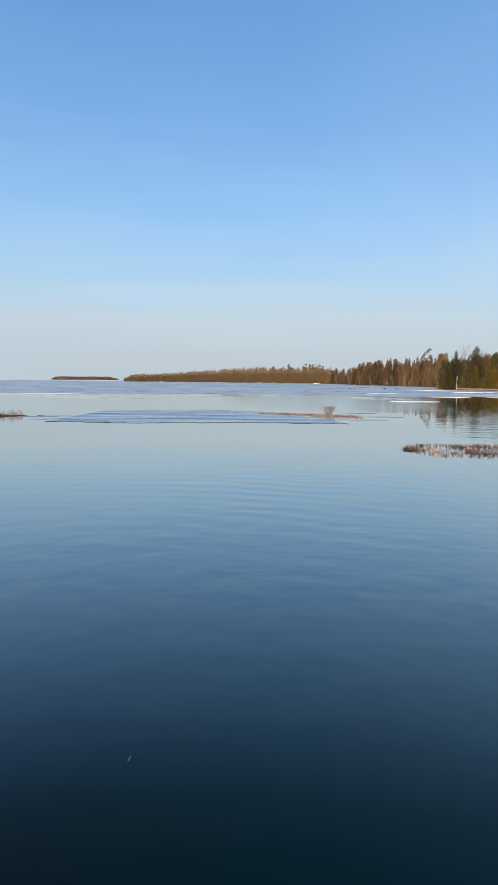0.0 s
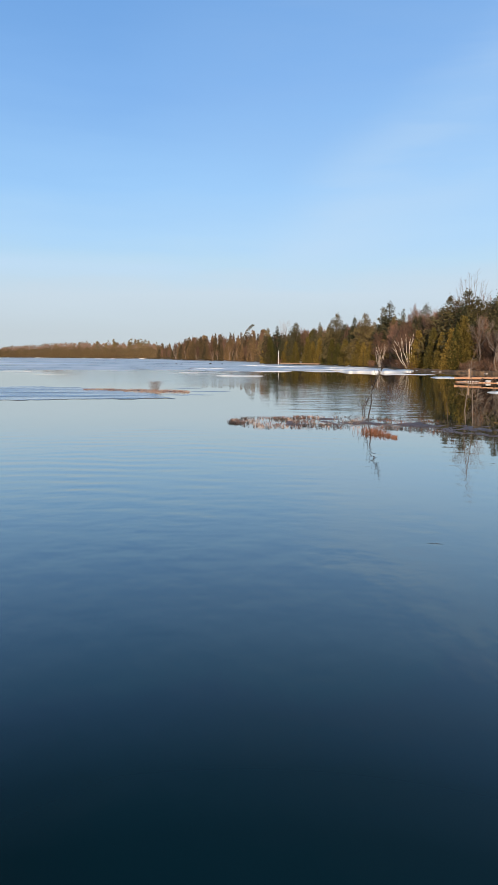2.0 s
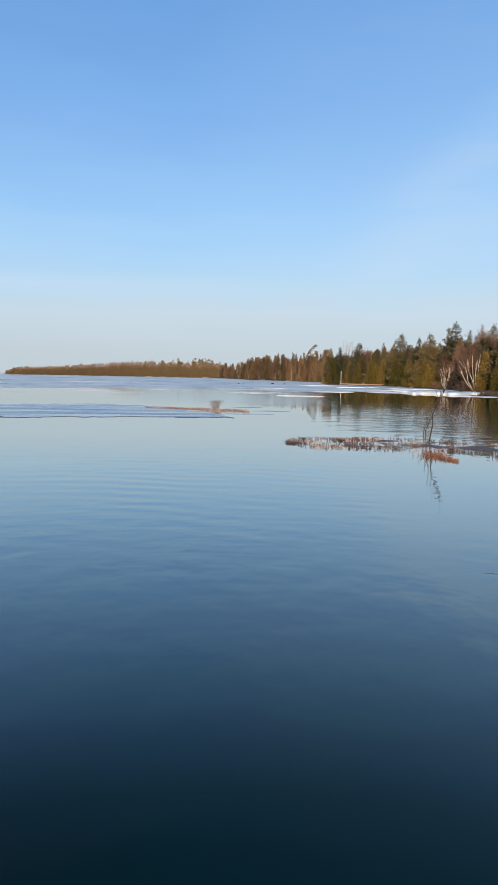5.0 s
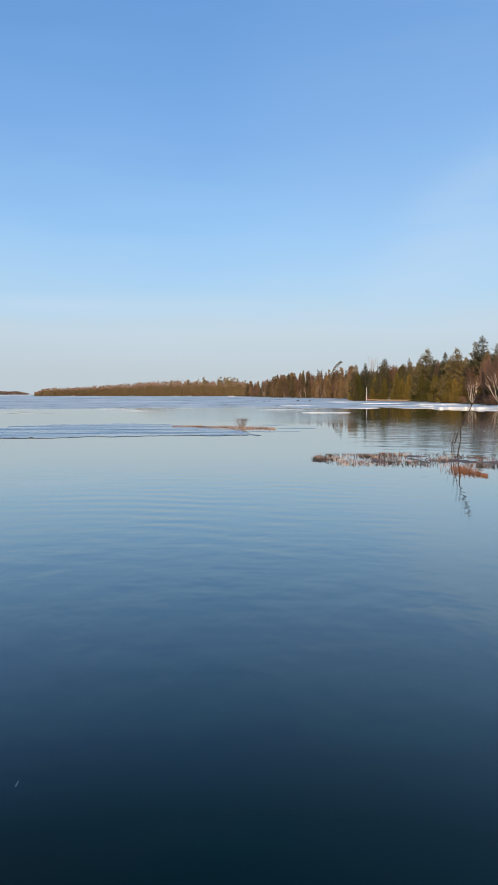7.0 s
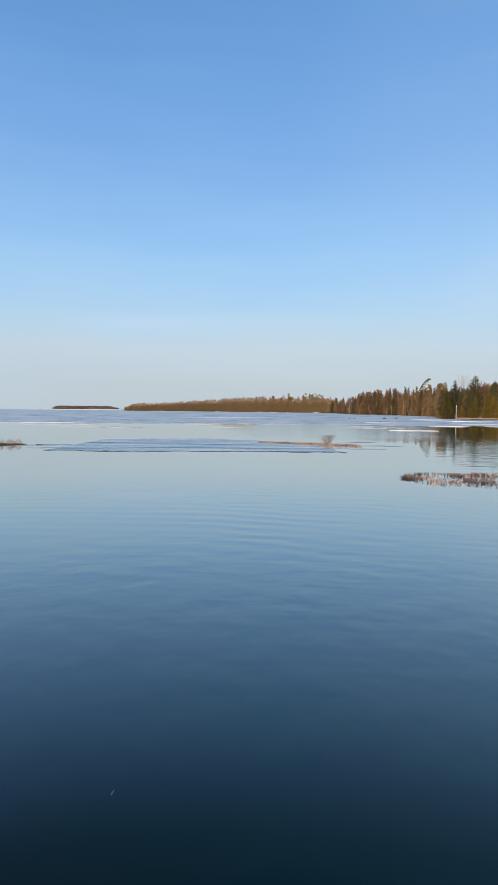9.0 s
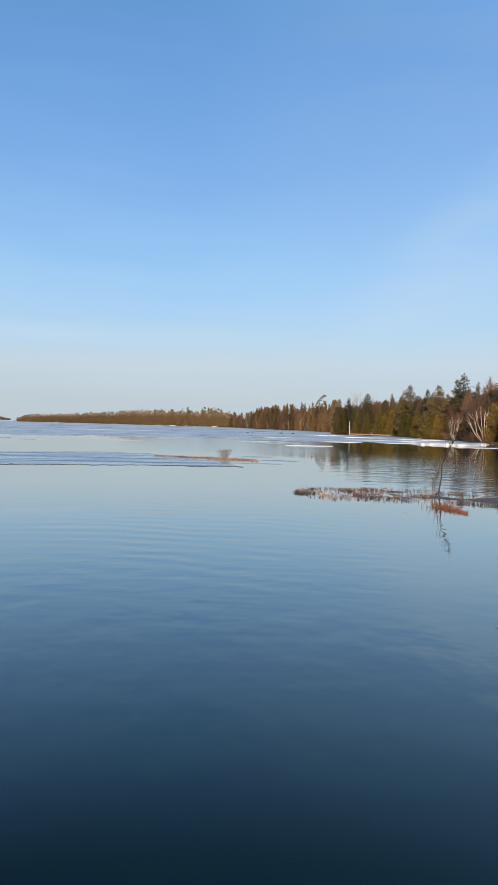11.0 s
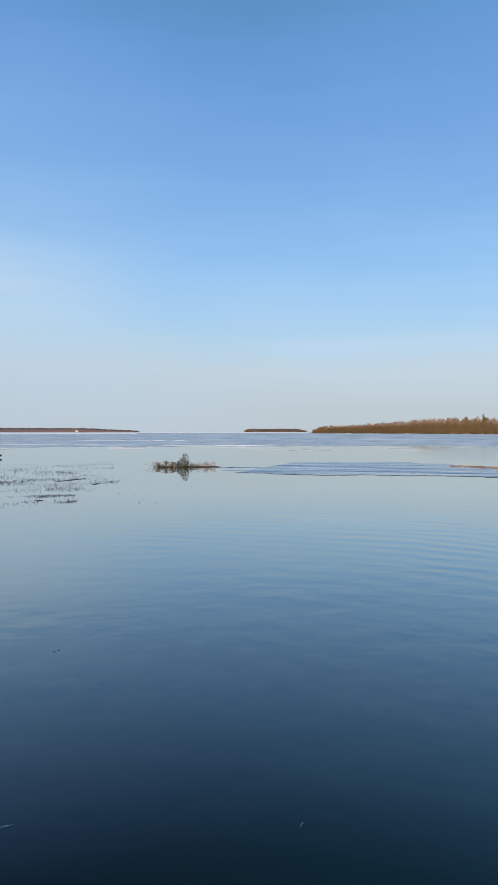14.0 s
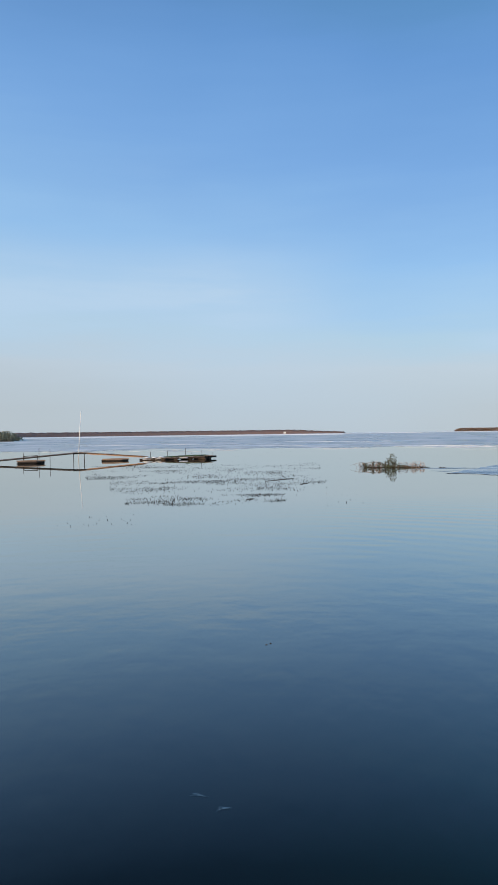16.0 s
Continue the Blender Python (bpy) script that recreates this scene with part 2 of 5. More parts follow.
    phase = math_node(n, k, "ADD", math_node(n, k, "ADD", math_node(n, k, "MULTIPLY", length.outputs["Value"], 7.2), math_node(n, k, "MULTIPLY", az, 34.0)), warp)
    train = math_node(n, k, "MULTIPLY", math_node(n, k, "SINE", phase, 0.0), range_node(n, k, noise_node(n, k, curve.outputs[0], 0.11, 2), 0.37, 0.60, 0.012, 0.16))
    train = math_node(n, k, "MULTIPLY", train, math_node(n, k, "MULTIPLY", range_node(n, k, d, 8, 13), range_node(n, k, d, 22, 31, 1, 0)))
    train = math_node(n, k, "MULTIPLY", train, math_node(n, k, "MULTIPLY", range_node(n, k, az, 0.28, 0.42, 1, 0.15), range_node(n, k, az, -0.62, -0.25, 0.12, 1)))
    h = math_node(n, k, "ADD", math_node(n, k, "MULTIPLY", h, range_node(n, k, az, -0.7, -0.3, 0.5, 0.85)), train)
    chop = math_node(n, k, "ADD", swell(14, 0.45, 1.0, 1.0, 2), math_node(n, k, "MULTIPLY", swell(-12, 0.8, 1.5, 1.3, 2), 0.5))
    h = math_node(n, k, "ADD", h, math_node(n, k, "MULTIPLY", chop, math_node(n, k, "MULTIPLY", bay, 1.5)))
    # fine cat's-paws dull the mirror off the far wood
    dull = math_node(n, k, "MULTIPLY", math_node(n, k, "MULTIPLY", range_node(n, k, d, 56, 72), range_node(n, k, d, 150, 220, 1, 0)),
                     math_node(n, k, "MULTIPLY", range_node(n, k, az, -0.06, 0.02), range_node(n, k, az, 0.23, 0.31, 1, 0)))
    k.new(range_node(n, k, math_node(n, k, "ADD", dull, math_node(n, k, "MULTIPLY", bay, 0.8)), 0, 1, 0.015, 0.13), b.inputs["Roughness"])
    bump_node(n, k, b, h, 0.018)
    return m


def make_thin_ice():
    """Wet new ice: dull blue, streaked, half mirroring."""
    m, n, k, b = material("thin_ice", 0.2, 0, 0.5)
    c, mp = n.new("ShaderNodeTexCoord"), n.new("ShaderNodeMapping")
    mp.inputs["Scale"].default_value, mp.inputs["Rotation"].default_value = (0.17, 1, 1), (0, 0, radians(5))
    k.new(c.outputs["Object"], mp.inputs[0])
    streak = noise_node(n, k, mp.outputs[0], 0.55, 6, 0.62)
    k.new(ramp_node(n, k, streak, ((0.36, (0.05, 0.09, 0.16)), (0.5, (0.17, 0.25, 0.36)), (0.62, (0.30, 0.37, 0.45)))), b.inputs["Base Color"])
    k.new(range_node(n, k, streak, 0.36, 0.6, 0.34, 0.12), b.inputs["Roughness"])
    bump_node(n, k, b, streak, 0.03)
    return m


def make_ice(name, lead, blue, white, scale, rough):
    """Old lake ice: wet leads, blue-grey ice and snowy streaks."""
    m, n, k, b = material(name, rough, 0, 0.25)
    c, split, length = n.new("ShaderNodeTexCoord"), n.new("ShaderNodeSeparateXYZ"), n.new("ShaderNodeVectorMath")
    length.operation = "LENGTH"
    k.new(c.outputs["Object"], split.inputs[0])
    k.new(c.outputs["Object"], length.inputs[0])
    # wind streaks lie along the curve of the shore, and broaden far out
    curve = n.new("ShaderNodeCombineXYZ")
    k.new(math_node(n, k, "MULTIPLY", math_node(n, k, "ARCTAN2", split.outputs["X"], split.outputs["Y"]), 14.0), curve.inputs[0])
    k.new(math_node(n, k, "MULTIPLY", math_node(n, k, "LOGARITHM", length.outputs["Value"], 2.718), 9.0), curve.inputs[1])
    big = noise_node(n, k, curve.outputs[0], scale, 6, 0.62)
    k.new(ramp_node(n, k, big, ((0.38, lead), (0.45, blue), (0.53, blue), (0.60, white))), b.inputs["Base Color"])
    k.new(ramp_node(n, k, big, ((0.36, (0.1,) * 3), (0.43, (rough,) * 3), (0.52, (rough,) * 3), (0.60, (0.75,) * 3))), b.inputs["Roughness"])
    bump_node(n, k, b, noise_node(n, k, c.outputs["Object"], 1.2, 5), 0.02)
    return m


def make_ground():
    m, n, k, b = material("shore_ground", 0.9, 0, 0.15)
    c = n.new("ShaderNodeTexCoord")
    fine, big = noise_node(n, k, c.outputs["Object"], 1.4, 6, 0.65), noise_node(n, k, c.outputs["Object"], 0.11, 4)
    grass = ramp_node(n, k, fine, ((0.3, (0.05, 0.035, 0.02)), (0.55, (0.17, 0.115, 0.065)), (0.75, (0.26, 0.19, 0.11))))
    snow = ramp_node(n, k, big, ((0.57, (0, 0, 0)), (0.61, (1, 1, 1))))
    k.new(mix_node(n, k, snow, grass, (0.78, 0.8, 0.84)), b.inputs["Base Color"])
    bump_node(n, k, b, fine, 0.08)
    return m


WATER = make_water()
FAR_ICE = make_ice("lake_ice", (0.20, 0.23, 0.27), (0.67, 0.66, 0.635), (0.86, 0.82, 0.80), 1.0, 0.5)
THIN_ICE = make_thin_ice()
WET_EDGE = make_solid("wet_ice_edge", (0.02, 0.03, 0.04), (0.08, 0.1, 0.13), 3, 0.25)
SNOW = make_solid("old_snow", (0.62, 0.64, 0.68), (0.84, 0.85, 0.87), 1.5, 0.75, 0.04)
# whiter snow copy: sunlight on the far ridges is put into the colour
LIT_SNOW = make_solid("lit_snow", (0.84, 0.85, 0.86), (0.92, 0.92, 0.92), 1.5, 0.8)
GROUND = make_ground()
MUD = make_solid("wet_mud", (0.045, 0.03, 0.028), (0.20, 0.14, 0.13), 5.0, 0.65, 0.05, 0.25)
EARTH = make_solid("brown_earth", (0.055, 0.036, 0.024), (0.22, 0.145, 0.09), 1.6, 0.9, 0.05)
STONE = make_solid("pale_stone", (0.20, 0.17, 0.15), (0.34, 0.30, 0.27), 3, 0.8, 0.01)
CEDAR = make_foliage("cedar_leaves", (0.060, 0.058, 0.017), (0.205, 0.145, 0.038))
SPRUCE = make_foliage("spruce_needles", (0.052, 0.055, 0.028), (0.195, 0.145, 0.066))
PINE = make_foliage("pine_needles", (0.042, 0.047, 0.027), (0.115, 0.10, 0.052))
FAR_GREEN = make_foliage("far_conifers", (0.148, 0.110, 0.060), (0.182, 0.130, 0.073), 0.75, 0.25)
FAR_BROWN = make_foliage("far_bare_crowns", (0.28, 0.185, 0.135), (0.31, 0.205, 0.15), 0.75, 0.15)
MID_GREEN = make_foliage("mid_shore_needles", (0.052, 0.046, 0.026), (0.185, 0.122, 0.066))
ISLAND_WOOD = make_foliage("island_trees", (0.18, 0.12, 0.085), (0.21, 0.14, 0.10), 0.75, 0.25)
# distance haze is mixed into the next two leaf colours
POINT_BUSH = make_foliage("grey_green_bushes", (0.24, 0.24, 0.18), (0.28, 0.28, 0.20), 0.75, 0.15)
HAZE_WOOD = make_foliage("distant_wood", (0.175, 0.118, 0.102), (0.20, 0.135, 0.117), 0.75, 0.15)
TWIG = make_foliage("bare_twigs", (0.10, 0.060, 0.043), (0.20, 0.12, 0.085))
MAUVE_TWIG = make_foliage("mauve_twigs", (0.20, 0.13, 0.11), (0.32, 0.215, 0.185))
BARK = make_solid("dark_bark", (0.05, 0.036, 0.026), (0.16, 0.12, 0.09), 6, 0.9, 0.01)
GREY_BARK = make_solid("grey_bark", (0.085, 0.068, 0.057), (0.21, 0.17, 0.145), 5, 0.85, 0.01)
PALE_BARK = make_solid("pale_twigs", (0.30, 0.23, 0.19), (0.46, 0.37, 0.32), 5, 0.85)
BIRCH = make_solid("birch_bark", (0.48, 0.41, 0.35), (0.74, 0.67, 0.60), 4, 0.7, 0.01)
REED = make_foliage("dry_reeds", (0.20, 0.085, 0.045), (0.29, 0.14, 0.075))
PINK_REED = make_foliage("faded_reeds", (0.19, 0.10, 0.078), (0.33, 0.195, 0.15))
PALE_REED = make_foliage("bleached_reeds", (0.32, 0.23, 0.19), (0.46, 0.35, 0.29))
STUBBLE = make_foliage("dark_stubble", (0.030, 0.027, 0.026), (0.065, 0.055, 0.050))
WEED = make_foliage("bush_leaves", (0.09, 0.10, 0.055), (0.14, 0.14, 0.08))
PLANK = make_solid("weathered_planks", (0.24, 0.16, 0.11), (0.44, 0.31, 0.22), 5, 0.8, 0.004, 0.25, 5, (1, 6, 6))
DARK_WOOD = make_solid("dark_timber", (0.018, 0.014, 0.012), (0.075, 0.055, 0.042), 5, 0.85, 0.006)
GREEN_MAT = make_solid("green_matting", (0.022, 0.042, 0.025), (0.06, 0.10, 0.055), 4, 0.9, 0.004)
GREY_WOOD = make_solid("grey_planks", (0.20, 0.17, 0.15), (0.36, 0.31, 0.28), 5, 0.85, 0.004, 0.2, 5, (1, 6, 6))
ORANGE_WOOD = make_solid("orange_boards", (0.42, 0.215, 0.12), (0.66, 0.38, 0.23), 4, 0.75, 0.004, 0.25, 5, (1, 6, 6))
WHITE = make_solid("white_paint", (0.70, 0.70, 0.69), (0.84, 0.84, 0.83), 3, 0.5)


# ---- building helpers ----
RNG = np.random.default_rng(7)


def polar(az, d, z=0.0):
    """A place by its direction from the viewer (degrees to the left of +y) and its distance."""
    return Vector((-d * math.sin(radians(az)), d * math.cos(radians(az)), z))


def mesh_object(name, verts, faces, mat, parent=None, label="", smooth=False, kind=""):
    me = bpy.data.meshes.new(name)
    me.from_pydata([tuple(v) for v in verts], [], faces)
    me.materials.append(mat)
    if smooth:
        me.polygons.foreach_set("use_smooth", [True] * len(me.polygons))
    me.update()
    ob = new(name, me)
    ob.parent = parent
    return tagged(ob, label, kind=kind)


def part(name, bm, mat, parent, label=""):
    me = bpy.data.meshes.new(name)
    bm.to_mesh(me)
    bm.free()
    me.materials.append(mat)
    ob = new(name, me)
    ob.parent = parent
    return tagged(ob, label)


def thing(name, label, category, group="", kind="", at=(0, 0, 0), turn=0.0):
    ob = new(name)
    ob.matrix_world = pose(*at, 0, 0, turn)
    return tagged(ob, label, category, group, kind)


def lump(size, seed, squash=0.6, rings=7, sides=11):
    """An uneven rounded stone."""
    sh = Shape()
    for i in range(rings + 1):
        t = math.pi * i / rings
        for s in range(sides):
            q = 2 * math.pi * s / sides
            p = Vector((math.sin(t) * math.cos(q), math.sin(t) * math.sin(q), math.cos(t)))
            p *= 1 + 0.35 * noise.noise(p * 1.3 + Vector((seed, 0, 0)))
            sh.v.append(Vector((p.x * size, p.y * size * 0.7, p.z * size * squash)))
    for i in range(rings):
        for s in range(sides):
            a0, b0 = i * sides + s, i * sides + (s + 1) % sides
            sh.f.append((a0, b0, b0 + sides, a0 + sides))
    return sh


class Shape:
    """Vertices and faces gathered for one mesh."""

    def __init__(self):
        self.v, self.f = [], []

    def tube(self, points, radii, sides=5, cap=True):
        base = len(self.v)
        pts = [Vector(p) for p in points]
        for i, p in enumerate(pts):
            way = (pts[min(i + 1, len(pts) - 1)] - pts[max(i - 1, 0)]).normalized()
            u = way.cross(Vector((0.31, 0.94, 0.12))).normalized()
            w = way.cross(u)
            for s in range(sides):
                q = 2 * math.pi * s / sides
                self.v.append(p + radii[i] * (math.cos(q) * u + math.sin(q) * w))
        for i in range(len(pts) - 1):
            for s in range(sides):
                a0, b0 = base + i * sides + s, base + i * sides + (s + 1) % sides
                self.f.append((a0, b0, b0 + sides, a0 + sides))
        if cap:
            self.f.append(tuple(base + s for s in reversed(range(sides))))
            self.f.append(tuple(base + (len(pts) - 1) * sides + s for s in range(sides)))

    def box(self, centre, size, turn=0.0, tilt=0.0, jitter=0.0):
        base, m = len(self.v), pose(*centre, 0, tilt, turn)
        for x in (-0.5, 0.5):
            for y in (-0.5, 0.5):
                for z in (-0.5, 0.5):
                    j = [random.uniform(-jitter, jitter) for _ in range(3)]
                    self.v.append(m @ Vector((x * size[0] + j[0], y * size[1] + j[1], z * size[2] + j[2])))
        for q in ((0, 1, 3, 2), (4, 6, 7, 5), (0, 4, 5, 1), (2, 3, 7, 6), (0, 2, 6, 4), (1, 5, 7, 3)):
            self.f.append(tuple(base + i for i in q))

    def sprays(self, centre, way, size, width=0.5, bend=0.25):
        """Small leafy sprays: one bent kite each."""
        centre, way = np.asarray(centre, float), np.asarray(way, float)
        way = way / np.linalg.norm(way, axis=1)[:, None]
        other = np.cross(way, RNG.normal(size=way.shape))
        other /= np.linalg.norm(other, axis=1)[:, None] + 1e-9
        up = np.cross(way, other)
        s = np.asarray(size, float)[:, None]
        tip, mid = centre + way * s, centre + way * s * 0.45 + up * s * bend
        left, right = mid + other * s * width * 0.5, mid - other * s * width * 0.5
        base = len(self.v)
        block = np.stack([centre, left, tip, right], 1).reshape(-1, 3)
        self.v.extend(block.tolist())
        self.f.extend((base + 4 * i, base + 4 * i + 1, base + 4 * i + 2, base + 4 * i + 3) for i in range(len(centre)))

    def add(self, other, m):
        base = len(self.v)
        self.v.extend(m @ Vector(v) for v in other.v)
        self.f.extend(tuple(base + i for i in f) for f in other.f)

    def make(self, name, mat, parent=None, label="", smooth=False, kind=""):
        return mesh_object(name, self.v, self.f, mat, parent, label, smooth, kind)


# ---- plants ----
def cedar_shapes(h, r, count, size):
    """A white cedar: a dense ragged cone of upright sprays in lumps."""
    trunk, crown = Shape(), Shape()
    trunk.tube([(0, 0, -0.3), (0.05, 0, h * 0.4), (0, 0.05, h * 0.92)], [r * 0.1, r * 0.07, 0.02], 6)
    lumps = max(14, count // 16)
    t = RNG.random(lumps) ** 1.15 * 0.97 + 0.02
    q = RNG.random(lumps) * 2 * np.pi
    wide = r * np.clip((1 - t) ** 0.95, 0, 1) * (0.7 + 0.3 * np.minimum(1, t / 0.12)) * RNG.uniform(0.72, 1.12, lumps)
    c = np.stack([wide * 0.8 * np.cos(q), wide * 0.8 * np.sin(q), t * h * 0.97], 1)
    pick = RNG.integers(0, lumps, count)
    spread = np.clip(0.12 * r + 0.26 * wide, 0.1, None)[pick][:, None]
    p = c[pick] + RNG.normal(size=(count, 3)) * spread * (0.62, 0.62, 1.0)
    p[:, 2] = np.clip(p[:, 2], 0.1, h)
    out = np.stack([np.cos(q[pick]), np.sin(q[pick]), np.full(count, 0.75)], 1) + RNG.normal(size=(count, 3)) * 0.45
    crown.sprays(p, out, size * RNG.uniform(0.6, 1.25, count), 0.55)
    tip = np.tile((0.0, 0.0, h * 0.9), (10, 1)) + RNG.normal(size=(10, 3)) * (0.1, 0.1, 0.3)
    crown.sprays(tip, np.tile((0, 0, 1.0), (10, 1)) + RNG.normal(size=(10, 3)) * 0.25, np.full(10, size * 0.9), 0.4)
    return trunk, crown


def spruce_shapes(h, r, per, size, step=0.55, bare=0.1, gaps=0.12):
    """A spruce, balsam or pine: ragged whorls of boughs set with short sprays, full near the top."""
    trunk, crown = Shape(), Shape()
    trunk.tube([(0, 0, -0.3), (0.04, 0.02, h * 0.5), (0, 0, h)], [0.012 * h + 0.03, 0.008 * h + 0.02, 0.015], 6)
    z, fat = h * bare, 1.0
    side_way, side_pull = RNG.random() * 6.283, RNG.uniform(0.0, 0.35)
    while z < h * 0.975:
        t = z / h
        fat = 0.5 * fat + 0.5 * RNG.uniform(0.7, 1.25)
        reach = r * min(1.0, 1.75 * (1 - t)) * (0.5 + 0.5 * min(1, (t - bare) / 0.1 + 0.35)) * fat
        for _ in range(int(RNG.integers(5, 9))):
            if RNG.random() < gaps:
                continue
            q = RNG.random() * 2 * math.pi
            length = reach * RNG.uniform(0.55, 1.2) * (1 + side_pull * math.cos(q - side_way)) + 0.14
            way = np.array((math.cos(q), math.sin(q), 0.0))
            n = max(4, int(per * length / r))
            s = np.sort(RNG.random(n)) ** 0.75
            lift = RNG.uniform(-0.3, 0.12) + 0.3 * t
            droop = lift * length * s + 0.16 * length * s * s + 0.1
            p = way * (s * length)[:, None] + np.array((0, 0, z + RNG.uniform(-0.5, 0.5) * step)) + np.stack([0 * s, 0 * s, droop], 1)
            p = p + RNG.normal(size=(n, 3)) * (0.12, 0.12, 0.2)
            side = np.array((-way[1], way[0], 0))
            sign = RNG.choice((-1.0, 1.0), n)[:, None]
            out = way * 0.7 + side * sign * 0.7 + RNG.normal(size=(n, 3)) * 0.5 + np.array((0, 0, 0.2))
            crown.sprays(p, out, size * RNG.uniform(0.6, 1.3, n) * (1.15 - 0.72 * t), 0.5)
        z += step * RNG.uniform(0.5, 1.35) * (1.15 - 0.5 * t)
    spike = np.tile((0.0, 0.0, h * 0.95), (16, 1)) + RNG.normal(size=(16, 3)) * (0.07, 0.07, 0.02 * h)
    crown.sprays(spike, np.tile((0, 0, 0.8), (16, 1)) + RNG.normal(size=(16, 3)) * 0.5, np.full(16, size * 0.42), 0.45)
    return trunk, crown


def pine_shapes(h, r, clumps, per, size, lean=0.0):
    """A white pine: a tall trunk and uneven flat plates of needles, more to one side."""
    trunk, crown = Shape(), Shape()
    trunk.tube([(0, 0, -0.3), (lean * 0.2, 0, h * 0.5), (lean * 0.7, 0, h * 0.85), (lean, 0, h)],
               [0.014 * h + 0.03, 0.011 * h + 0.02, 0.05, 0.02], 6)
    for _ in range(clumps):
        t = 0.2 + 0.8 * RNG.random() ** 0.85
        q, length = RNG.random() * 2 * math.pi, r * (1.03 - t) * 1.35 * RNG.uniform(0.3, 1.1)
        root = np.array((lean * t * t, 0, t * h - 0.3))
        end = root + np.array((math.cos(q) * length + lean * 0.25, math.sin(q) * length, 0.14 * length + 0.1))
        trunk.tube([root, (root + end) / 2 - (0, 0, 0.05), end], [0.05, 0.035, 0.015], 3, False)
        n = per
        p = end + RNG.normal(size=(n, 3)) * (0.26 * length + 0.1, 0.26 * length + 0.1, 0.09)
        out = RNG.normal(size=(n, 3)) * 0.6 + (0, 0, 0.7)
        crown.sprays(p, out, size * RNG.uniform(0.6, 1.2, n), 0.5)
    return trunk, crown


def bare_shapes(h, r, stems=1, levels=4, thick=0.10, sides=4, fork=(3, 5), upright=0.5, fine=0.0):
    """A leafless tree: stems that fork into limbs, and a crown of fine twigs."""
    limbs, twigs = Shape(), Shape()

    def grow(p, way, length, radius, level):
        target = limbs if level < 2 else twigs
        bend = Vector(RNG.normal(size=3).tolist()) * 0.13 * length
        mid, end = p + way * length * 0.5 + bend, p + way * length
        n = sides + 1 if level < 1 else (sides if level < 2 else 3)
        target.tube([p, mid, end], [radius, radius * 0.78, radius * 0.55], n, level == 0)
        if level >= levels:
            return
        for _ in range(int(RNG.integers(*fork))):
            s = RNG.uniform(0.45, 1.0)
            start = p.lerp(mid, s * 2) if s < 0.5 else mid.lerp(end, s * 2 - 1)
            turn = Vector(RNG.normal(size=3).tolist())
            turn.z = abs(turn.z) * 0.6 + upright
            w = (way * 0.9 + turn * 0.55).normalized()
            grow(start, w, length * RNG.uniform(0.5, 0.72), max(radius * 0.5, fine), level + 1)

    for s in range(stems):
        q = 2 * math.pi * s / max(1, stems) + RNG.random()
        out = 0.0 if stems == 1 else r / h * RNG.uniform(0.5, 1.3)
        way = Vector((math.cos(q) * out, math.sin(q) * out, 1)).normalized()
        grow(Vector((0.1 * math.cos(q) * (stems > 1), 0.1 * math.sin(q) * (stems > 1), -0.2)), way, h * 0.45 * RNG.uniform(0.85, 1.1), thick, 0)
    top = max(v[2] for v in twigs.v + limbs.v)
    for sh in (limbs, twigs):
        sh.v = [Vector(v) * (h / top) for v in sh.v]
    return limbs, twigs


def thicket_shapes(h, r, stems, count, length, width, low=0.25, thick=1.0):
    """A leafless crown seen from afar: a few stems and a haze of fine upright twigs."""
    limbs, twigs = Shape(), Shape()
    tips = []
    for s in range(stems):
        q, out = RNG.random() * 6.283, r * RNG.uniform(0.15, 0.75)
        end = Vector((math.cos(q) * out, math.sin(q) * out, h * RNG.uniform(0.75, 0.98)))
        mid = end * 0.5 + Vector((RNG.normal() * 0.22 * r, RNG.normal() * 0.22 * r, 0.03 * h))
        limbs.tube([Vector((end.x * 0.1, end.y * 0.1, -0.2)), mid, end], [(0.006 * h + 0.01) * thick, (0.0045 * h + 0.008) * thick, 0.008 * thick], 4)
        tips.append((mid, end))
    pick = RNG.integers(0, stems, count)
    s = low + (1 - low) * RNG.random(count) ** 0.8
    p = np.array([tips[i][0] * (2 * f) if f < 0.5 else tips[i][0].lerp(tips[i][1], 2 * f - 1) for i, f in zip(pick, s)])
    wide = r * 0.42 * np.sin(np.clip(s, 0.1, 0.95) * 3.1416)[:, None]
    p = p + RNG.normal(size=(count, 3)) * wide * (0.8, 0.8, 0.35)
    out = p * (1, 1, 0) / (r + 0.01) * 0.7 + RNG.normal(size=(count, 3)) * 0.42 + (0, 0, 1.0)
    size = length * RNG.uniform(0.5, 1.2, count)
    twigs.sprays(p - out * size[:, None] * 0.4, out, size, width, 0.08)
    return limbs, twigs


def plant(name, shapes, mats, label, category, group, at, turn=0.0, scale=1.0, names=("trunk", "crown")):
    ob = thing(name, label, category, group, "", at, turn)
    for sh, mat, key in zip(shapes, mats, names):
        sh.make(key, mat, ob)
    ob.scale = (scale,) * 3
    return ob


def plant_again(ob, at, turn, scale, wide=None):
    ob2 = copy_thing(ob, pose(*at, 0, 0, turn))
    ob2.scale = (scale * (wide or 1), scale * (wide or 1), scale)
    return ob2


# ---- ground, water, ice ----
SHORE = ((-70, 100), (-42, 112), (-35, 120), (-31.3, 126), (-29.5, 134), (-27, 152), (-24.6, 178), (-22.3, 200), (-20.4, 228),
         (-17, 236), (-15.75, 240), (-15.4, 330), (-14.8, 345), (-9.1, 470), (-6.6, 650), (2, 850), (9, 1000), (10.3, 1080))


